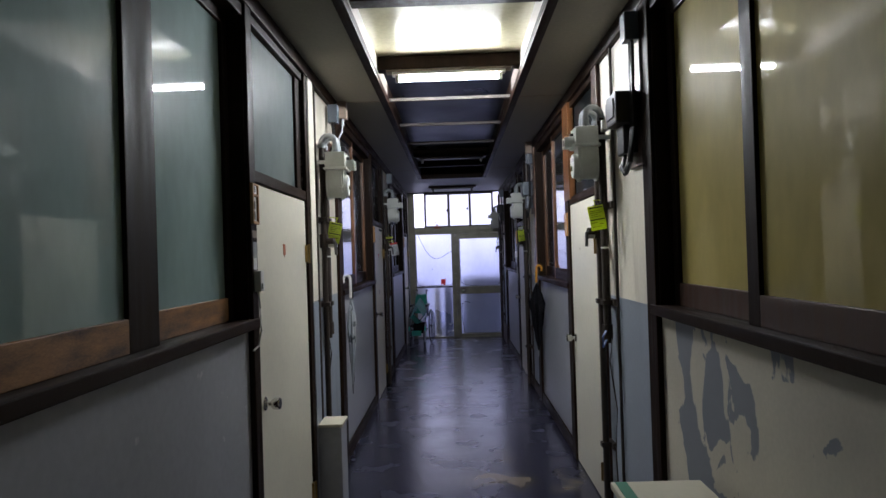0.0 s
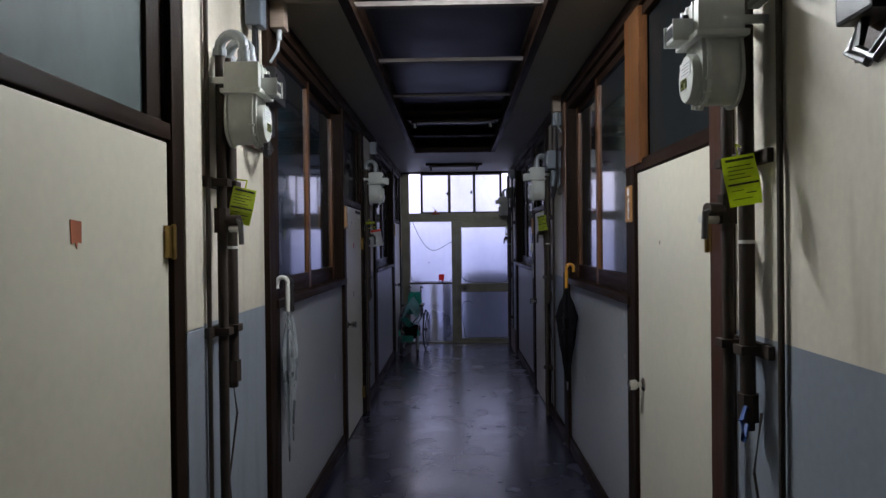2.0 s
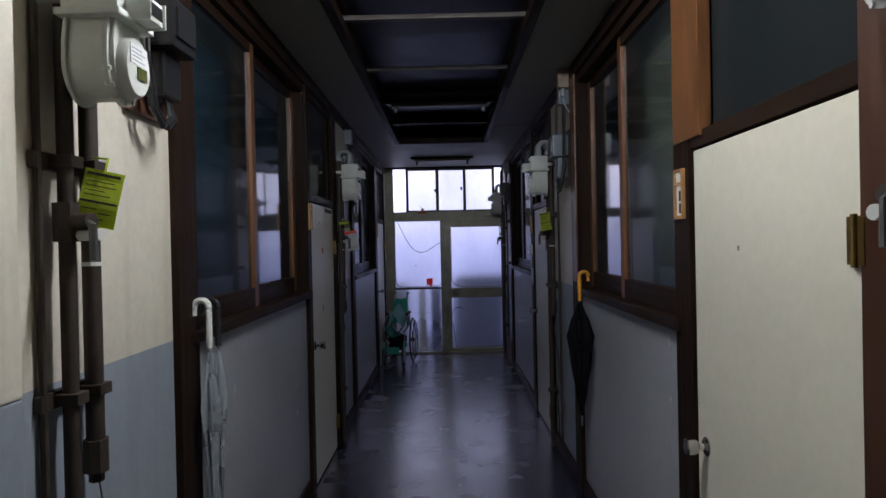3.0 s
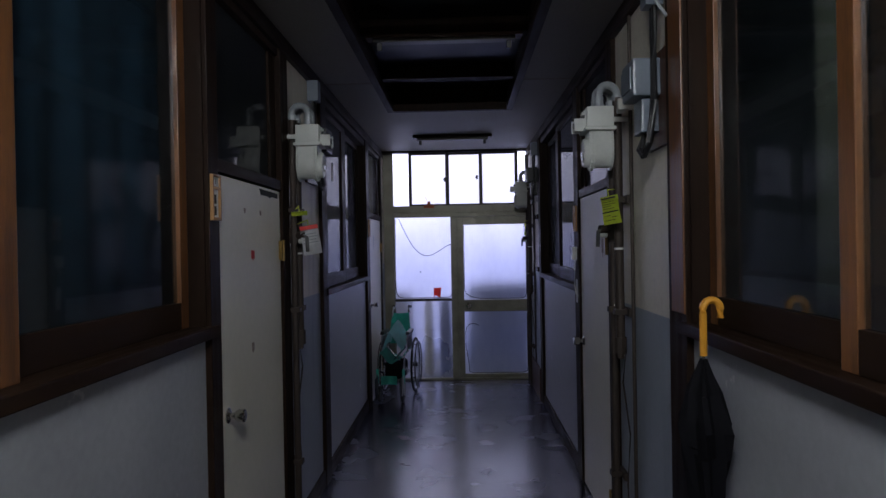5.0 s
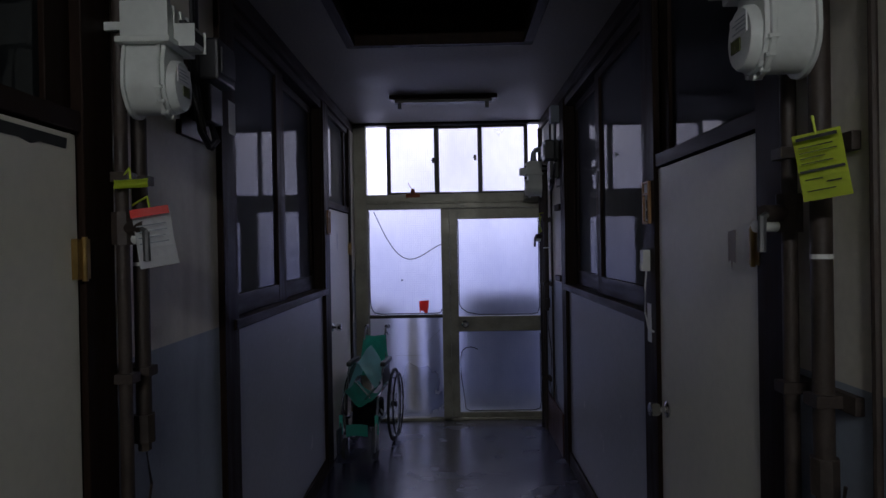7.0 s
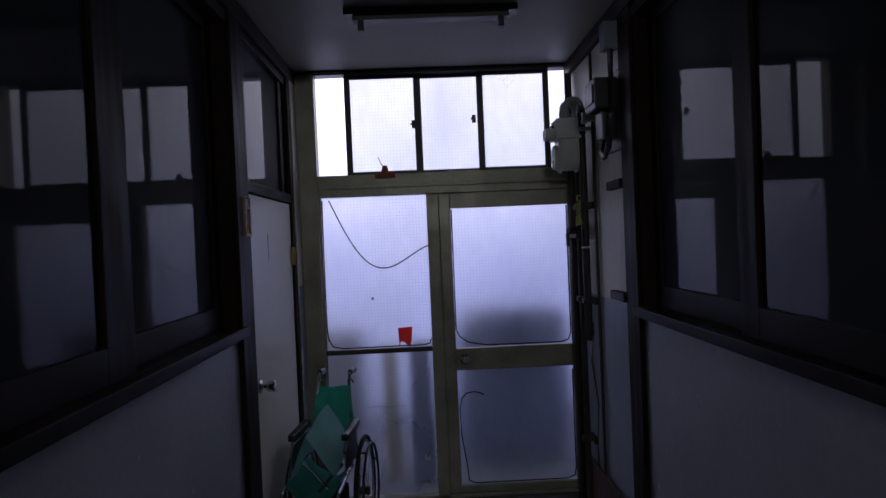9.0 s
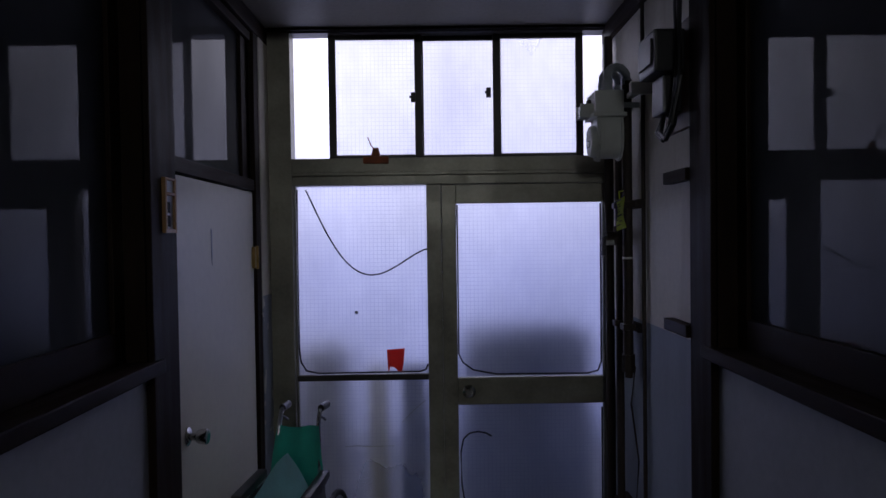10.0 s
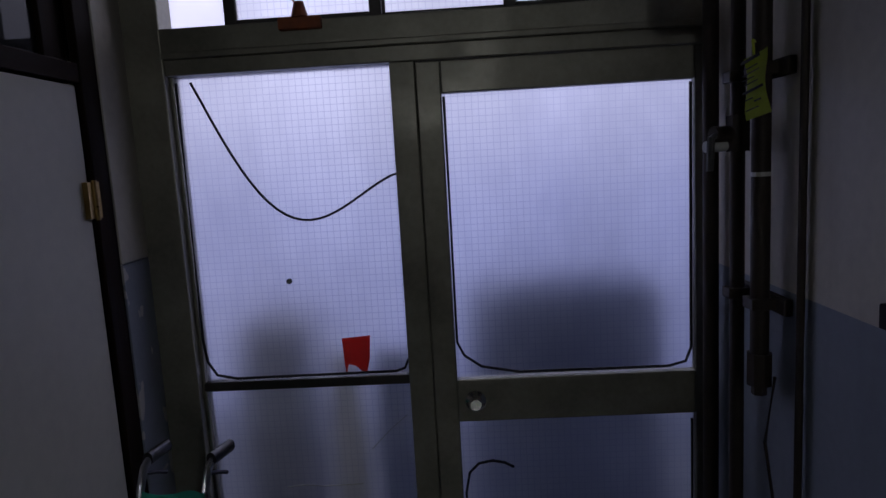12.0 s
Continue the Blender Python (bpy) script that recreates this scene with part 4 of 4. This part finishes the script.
def sticker(s, d, y, z, w, h, material, label, ragged=False):
    bm = bmesh.new()
    if ragged:
        pts = [(-0.5, 0.5), (0.5, 0.45), (0.48, -0.3), (0.15, -0.25), (0.05, -0.5), (-0.08, -0.28), (-0.42, -0.32)]
        vs = [bm.verts.new((X(s, d), y + w * u, z + h * v)) for u, v in pts]
        f = bm.faces.new(vs)
        r = bmesh.ops.extrude_face_region(bm, geom=[f])
        bmesh.ops.translate(bm, vec=(-s * 0.0015, 0, 0), verts=[g for g in r["geom"] if isinstance(g, bmesh.types.BMVert)])
    else:
        box(bm, X(s, d), X(s, d + 0.0018), y - w / 2, y + w / 2, z - h / 2, z + h / 2, bevel=0.0006)
    tagged(part("sticker", bm, material), label, "sticker", "stickers")


sticker(-1, 0.0255, 2.77, 1.70, 0.06, 0.04, PALEW, "torn brown sticker remnant on the door post", True)
sticker(-1, 0.0255, 2.77, 1.635, 0.05, 0.07, ELBOW, "grey oval notice sticker on the door post")
sticker(-1, 0.0255, 2.77, 1.575, 0.045, 0.05, WHITEP, "white notice sticker on the door post")
sticker(-1, 0.0125, 3.30, 1.635, 0.045, 0.07, RUSTRED, "torn orange tape scrap on the cream door", True)
sticker(-1, 0.0125, 7.40, 1.60, 0.045, 0.05, REDP, "small torn red label on the cream door", True)
sticker(-1, 0.0125, 7.38, 1.18, 0.03, 0.05, PALEW, "brown paint chip on the cream door", True)
sticker(-1, 0.0125, 7.30, 1.80, 0.02, 0.025, PALEW, "brown paint chip on the cream door", True)
sticker(-1, 0.0125, 7.52, 1.80, 0.02, 0.025, PALEW, "brown paint chip on the cream door", True)
sticker(-1, 0.0125, 7.66, 1.90, 0.30, 0.035, INK, "dark split veneer along the door top", True)
sticker(-1, 0.0125, 11.42, 1.68, 0.012, 0.14, ELBOW, "grey scratch mark on the pale door", True)
sticker(1, 0.0125, 4.55, 1.60, 0.012, 0.016, PALEW, "brown paint chip on the cream door", True)
sticker(1, 0.0125, 8.18, 1.61, 0.05, 0.12, PALEW, "dark peeled scar on the pale door", True)
sticker(1, 0.0255, 8.955, 1.30, 0.05, 0.16, WHITEP, "white paper slip in a clip on the post")
sticker(-1, 0.14, 8.62, 2.12, 0.07, 0.12, WHITEP, "white notice paper on the electric box")
# wall calendar slip hung by the pipe
card("hanging_notice", (X(-1, 0.145), 7.98, 1.675), 0.098, 0.16, 14, -9, WHITEP, "white notice sheet with a red heading, hung on the pipe", "notice",
     [(-0.5, 0.5, 0.36, 0.5, REDP), (-0.4, 0.36, 0.2, 0.22, ELBOW), (-0.4, 0.36, 0.1, 0.12, ELBOW), (-0.4, 0.3, 0.0, 0.02, ELBOW), (-0.4, 0.36, -0.1, -0.08, ELBOW)], hook=(X(-1, 0.06), 8.03, 1.765))


# ---- boxes and boards ----
w = thing("pipe_casing", (X(-1, 0.08), 4.12, 0), "grey painted pipe casing with a cream top", "casing")
part("casing_body", boxes((X(-1, 0.0305), X(-1, 0.17), 3.90, 4.09, 0.0, 0.56), bevel=0.006), GREYP, w)
part("casing_top", boxes((X(-1, 0.0305), X(-1, 0.178), 3.892, 4.098, 0.561, 0.58), bevel=0.004), BOXC, w)
w = thing("cabinet", (0.68, 1.95, 0), "low cream cabinet with green tape along its edge", "cabinet")
part("body", boxes((0.545, 0.84, 1.55, 2.29, 0.0, 0.735), bevel=0.006), BOXC, w)
part("top", boxes((0.53, 0.85, 1.53, 2.31, 0.736, 0.76), bevel=0.005), BOXC, w)
part("tape", boxes((0.545, 0.585, 1.53, 2.30, 0.7595, 0.7625)), GREENT, w, "green tape strip")
w = thing("kick_board", (X(1, 0.02), 11.6, 0), "brown varnished board standing against the wall foot", "board")
part("plank", boxes((X(1, 0.0165), X(1, 0.034), 11.16, 12.0, 0.0, 0.33), bevel=0.003), REDW, w)
for z in (1.365, 1.915):
    tagged(part("trim_block", boxes((X(1, 0), X(1, 0.04), 11.14, 11.36, z - 0.022, z + 0.022), bevel=0.003), DARKH), "dark timber rail stub on the wall", "trim", "rail stubs", "structure")


# ---- umbrellas ----
def umbrella(s, y, ztop, length, cloth, handle, label, d, fat=1.0):
    w = thing("umbrella", (X(s, d), y, ztop - length), label, "umbrella", "hanging umbrellas")
    bm = bmesh.new()
    pts = [(X(s, d), y, ztop - 0.17), (X(s, d), y, ztop - 0.04)]
    pts += [(X(s, d - 0.026 + 0.026 * math.cos(a)), y, ztop - 0.026 + 0.026 * math.sin(a)) for a in [math.pi * i / 7 for i in range(8)]]
    pts.append((X(s, d - 0.052), y, ztop - 0.055))
    tube(bm, pts, 0.0115, 10)
    part("handle", bm, handle, w, smooth=True)
    bm = bmesh.new()
    cyl(bm, (X(s, d), y, ztop - length), (X(s, d), y, ztop - 0.16), 0.005)
    part("shaft", bm, STEEL, w)
    bm = bmesh.new()
    rings = []
    prof = [(0.0, 0.012), (0.05, 0.022), (0.15, 0.05), (0.3, 0.075), (0.42, 0.066), (0.6, 0.050), (0.8, 0.03), (0.95, 0.014), (1.0, 0.006)]
    z0, z1 = ztop - 0.18, ztop - length + 0.03
    for f, r in prof:
        ring = []
        for k in range(24):
            a = k * math.tau / 24 + f * 0.9
            rr = fat * r * (1 + 0.28 * math.cos(a * 6) * (1 if r > 0.02 else 0.2))
            ring.append(bm.verts.new((X(s, d) + 0.62 * rr * math.cos(a), y + rr * math.sin(a), z0 + (z1 - z0) * f)))
        rings.append(ring)
    for u, v in zip(rings, rings[1:]):
        for k in range(24):
            bm.faces.new((u[k], u[(k + 1) % 24], v[(k + 1) % 24], v[k]))
    bm.faces.new(rings[0])
    bm.faces.new(rings[-1][::-1])
    canopy = part("canopy", bm, cloth, w, smooth=True)
    bm = bmesh.new()
    tube(bm, arc((X(s, d), y, ztop - 0.44), 0.042 * fat, 0, 345, 16, "xy"), 0.004, 6)
    part("strap", bm, cloth, canopy)
    bm = bmesh.new()
    cyl(bm, (X(s, d), y, ztop - length - 0.03), (X(s, d), y, ztop - length + 0.04), 0.004, 0.007)
    part("ferrule", bm, STEEL, w)


umbrella(1, 6.46, 1.45, 0.88, BLACKF, YELLOW, "folded black umbrella with amber handle hooked on the sill", 0.085, 1.4)
umbrella(-1, 4.95, 1.45, 0.88, CLEARV, WHITEPL, "folded clear vinyl umbrella with white handle on the sill", 0.078, 0.6)
umbrella(-1, 5.06, 1.44, 0.80, CLEARV, BLACKP, "folded clear vinyl umbrella with black handle on the sill", 0.07, 0.5)


# ---- wheelchair, half folded ----
def wheelchair(m):
    w = thing("wheelchair", (0, 0, 0), "half-folded wheelchair with green fabric and black wheels", "wheelchair")
    def add(name, bm, mt, par=None, label="", smooth=True):
        return part(name, bm, mt, par or w, label, smooth)
    for s in (-1, 1):
        x = s * 0.165
        wx = s * 0.205
        bm = bmesh.new()
        tube(bm, arc((wx, 0.22, 0.29), 0.277, 0, 345, 32, "yz")[:-1] + arc((wx, 0.22, 0.29), 0.277, 348, 359, 1, "yz"), 0.014, 8, closed=True)
        wheel = add("wheel", bm, RUBBER, label="thin black rear tyre")
        bm = bmesh.new()
        tube(bm, arc((wx, 0.22, 0.29), 0.258, 0, 348, 30, "yz"), 0.008, 6, closed=True)
        add("rim", bm, STEEL, wheel)
        bm = bmesh.new()
        tube(bm, arc((wx + s * 0.04, 0.22, 0.29), 0.245, 0, 348, 30, "yz"), 0.009, 6, closed=True)
        for k in range(4):
            a = k * math.tau / 4 + 0.4
            p = Vector((wx, 0.22 + 0.25 * math.cos(a), 0.29 + 0.25 * math.sin(a)))
            cyl(bm, p, p + Vector((s * 0.04, 0, 0)), 0.005, seg=6)
        add("hand_rim", bm, BLACKP, wheel)
        bm = bmesh.new()
        cyl(bm, (wx - 0.03, 0.22, 0.29), (wx + 0.03, 0.22, 0.29), 0.022)
        add("hub", bm, BLACKP, wheel)
        for k in range(16):
            a = k * math.tau / 16
            bm = bmesh.new()
            cyl(bm, (wx + 0.015 * (-1) ** k, 0.22 + 0.02 * math.cos(a), 0.29 + 0.02 * math.sin(a)), (wx, 0.22 + 0.257 * math.cos(a), 0.29 + 0.257 * math.sin(a)), 0.0018, seg=4)
            add("spoke", bm, STEEL, wheel)
        # side frame
        hx = s * 0.105
        bm = bmesh.new()
        tube(bm, [(x, 0.20, 0.27), (x, 0.24, 0.48), (s * 0.12, 0.27, 0.62), (hx, 0.30, 0.84), (hx, 0.325, 0.885), (hx, 0.36, 0.90)], 0.0115, 10)
        tube(bm, [(x, 0.22, 0.27), (x, -0.10, 0.26), (x, -0.24, 0.30), (x, -0.27, 0.46), (x, -0.05, 0.48), (x, 0.24, 0.48)], 0.011, 10)
        tube(bm, [(x, -0.27, 0.46), (x, -0.34, 0.30), (x, -0.40, 0.13), (x, -0.44, 0.10)], 0.010, 10)
        tube(bm, [(x, 0.23, 0.63), (x, -0.06, 0.64), (x, -0.10, 0.60), (x, -0.10, 0.48)], 0.010, 10)
        add("side_frame", bm, STEEL, label="bare steel side tubes")
        add("armrest", boxes((x - 0.025, x + 0.025, -0.08, 0.22, 0.645, 0.68), bevel=0.01), BLACKP, label="black padded armrest")
        add("skirt_guard", boxes((x - 0.004, x + 0.004, -0.08, 0.20, 0.50, 0.62), bevel=0.002), BLACKP)
        bm = bmesh.new()
        cyl(bm, (hx, 0.345, 0.90), (hx + s * 0.005, 0.445, 0.893), 0.017)
        add("push_grip", bm, BLACKP)
        bm = bmesh.new()
        tube(bm, [(hx, 0.33, 0.87), (hx, 0.38, 0.85), (hx, 0.42, 0.83)], 0.006, 6)
        add("brake_lever", bm, BLACKP)
        # caster
        bm = bmesh.new()
        cx = s * 0.14
        cyl(bm, (cx - 0.015, -0.30, 0.08), (cx + 0.015, -0.30, 0.08), 0.079, seg=22)
        cast = add("caster", bm, RUBBER)
        bm = bmesh.new()
        box(bm, cx - 0.026, cx - 0.019, -0.31, -0.26, 0.07, 0.19)
        box(bm, cx + 0.019, cx + 0.026, -0.31, -0.26, 0.07, 0.19)
        box(bm, cx - 0.026, cx + 0.026, -0.29, -0.24, 0.18, 0.20)
        cyl(bm, (cx, -0.255, 0.19), (x, -0.245, 0.32), 0.012)
        add("caster_fork", bm, STEEL, cast)
        add("footplate", boxes((s * 0.145, s * 0.16, -0.50, -0.38, 0.10, 0.27), bevel=0.006), BLACKP)
        bm = bmesh.new()
        box(bm, x - 0.016, x + 0.016, -0.355, -0.335, 0.20, 0.34, bevel=0.004)
        add("leg_cuff", bm, GREENF)
    bm = bmesh.new()
    box(bm, -0.12, 0.12, -0.16, 0.16, 0.20, 0.37, bevel=0.03)
    add("under_seat_bag", bm, BLACKF, label="dark bag slung under the seat")
    # crossed braces
    for s in (-1, 1):
        bm = bmesh.new()
        cyl(bm, (s * 0.16, -0.02 + 0.02 * s, 0.26), (-s * 0.13, -0.02 + 0.02 * s, 0.52), 0.010)
        add("cross_brace", bm, STEEL)
    # back and seat cloth, sagging between the tubes
    def cloth(name, rows, mt, label):
        bm = bmesh.new()
        grid = [[bm.verts.new(p) for p in r] for r in rows]
        for u, v in zip(grid, grid[1:]):
            for i in range(len(u) - 1):
                bm.faces.new((u[i], u[i + 1], v[i + 1], v[i]))
        bmesh.ops.solidify(bm, geom=bm.faces[:], thickness=0.005)
        add(name, bm, mt, label=label)
    back = []
    for j in range(7):
        f = j / 6
        z, hw = 0.83 - 0.33 * f, 0.115 + 0.04 * f
        back.append([(hw * u, 0.288 - 0.045 * f + 0.035 * (1 - u * u) * (0.4 + f) + 0.012 * math.sin(4 * u + 5 * f), z + 0.012 * abs(u)) for u in [k / 5 - 1 for k in range(11)]])
    cloth("back_sling", back, GREENF, "green fabric back, creased")
    seat = []
    for j in range(6):
        f = j / 5
        seat.append([(0.158 * u, -0.24 + 0.46 * f, 0.485 - 0.11 * (1 - abs(u) ** 1.6) + 0.01 * math.sin(6 * u + 3 * f)) for u in [k / 5 - 1 for k in range(11)]])
    cloth("seat_sling", seat, GREENF, "green fabric seat folded into a trough")
    strap = [[(0.10 * u - 0.015, -0.36 + 0.03 * (1 - u * u), 0.27 - 0.085 * j / 2) for u in [k / 4 - 1 for k in range(9)]] for j in range(3)]
    cloth("leg_strap", strap, GREENF, "green calf strap")
    towel = []
    for j in range(11):
        f = j / 10
        top = Vector((0.015 - 0.075 * f, 0.10 - 0.24 * f, 0.785 - 0.085 * f + 0.012 * math.sin(5 * f)))
        row = []
        for k in range(15):
            u = k / 7 - 1
            a = abs(u)
            side = Vector((0.15, 0.02, -0.20)) if u > 0 else Vector((-0.095, -0.02, -0.20))
            row.append(tuple(top + side * (a ** 0.9) + Vector((0.010 * math.sin(6 * f + 3 * u) * a, 0.008 * math.sin(7 * u), -0.03 * a * a * (1 - f)))))
        towel.append(row)
    w.matrix_basis = m
    tw = []
    for r in towel:
        tw.append([m @ Vector(p) for p in r])
    bm = bmesh.new()
    grid = [[bm.verts.new(p) for p in r] for r in tw]
    for u, v in zip(grid, grid[1:]):
        for i in range(len(u) - 1):
            bm.faces.new((u[i], u[i + 1], v[i + 1], v[i]))
    bmesh.ops.solidify(bm, geom=bm.faces[:], thickness=0.008)
    tagged(part("towel", bm, TEALF, smooth=True), "pale teal cloth draped over the wheelchair seat", "towel")


wheelchair(pose(-0.655, 11.47, 0.0, 0, 0, -5) @ Matrix.Diagonal((0.84, 1, 1.045, 1)))


# ---- small things on the entrance ----
bm = bmesh.new()
pts = []
for i in range(25):
    f = i / 24
    x = -0.685 + 0.635 * f
    pts.append((x, END + 0.012, 1.960 - 0.315 * f - 0.36 * 0.98 * math.sin(math.pi * f ** 0.92) ** 1.15 * (1 - 0.35 * f)))
tube(bm, pts, 0.0042, 6)
tagged(part("loose_cable", bm, RUBBER, smooth=True), "dark cable sagging across the fixed glass", "cable")
bm = bmesh.new()
vs = [bm.verts.new((x, END + 0.0185, z)) for x, z in ((-0.274, 1.116), (-0.180, 1.122), (-0.186, 1.045), (-0.197, 1.000), (-0.215, 1.003), (-0.236, 1.023), (-0.258, 1.028), (-0.264, 1.000), (-0.268, 0.998))]
f = bm.faces.new(vs)
r = bmesh.ops.extrude_face_region(bm, geom=[f])
bmesh.ops.translate(bm, vec=(0, -0.002, 0), verts=[g for g in r["geom"] if isinstance(g, bmesh.types.BMVert)])
tagged(part("tape_scrap", bm, REDT), "torn red tape scrap on the fixed glass", "tape")
bm = bmesh.new()
cyl(bm, (-0.43, END + 0.013, 1.315), (-0.43, END + 0.0205, 1.315), 0.009, seg=12)
tagged(part("glass_blemish", bm, ELBOW), "small grey spot stuck on the glass", "spot")
w = thing("bulldog_clip", (-0.31, END - 0.05, 2.116), "rusty bulldog clip on the transom bar", "clip")
part("jaw", boxes((-0.375, -0.245, END - 0.062, END - 0.025, 2.086, 2.121), bevel=0.006), RUSTRED, w)
bm = bmesh.new()
cyl(bm, (-0.31, END - 0.045, 2.121), (-0.31, END - 0.045, 2.166), 0.026, 0.014)
tube(bm, [(-0.31, END - 0.045, 2.151), (-0.335, END - 0.045, 2.181), (-0.35, END - 0.045, 2.221)], 0.003, 6)
part("loop", bm, RUSTRED, w)
# jamb pipes beside the entrance
bm = bmesh.new()
cyl(bm, (0.865, 12.14, 0.0), (0.865, 12.14, 2.69), 0.022)
tagged(part("jamb_pipe", bm, IRON, smooth=True), "dark pipe standing beside the entrance jamb", "pipe")

# scratches on the lower fixed glass
for pts in ([(-0.50, 0.605), (-0.44, 0.610), (-0.37, 0.604), (-0.24, 0.607)], [(-0.20, 0.73), (-0.13, 0.80), (-0.075, 0.845)]):
    bm = bmesh.new()
    tube(bm, [(x, END + 0.0185, z) for x, z in pts], 0.0022, 5)
    tagged(part("glass_scratch", bm, WHITEPL), "thin pale scratch across the lower fixed glass", "scratch", "glass scratches")
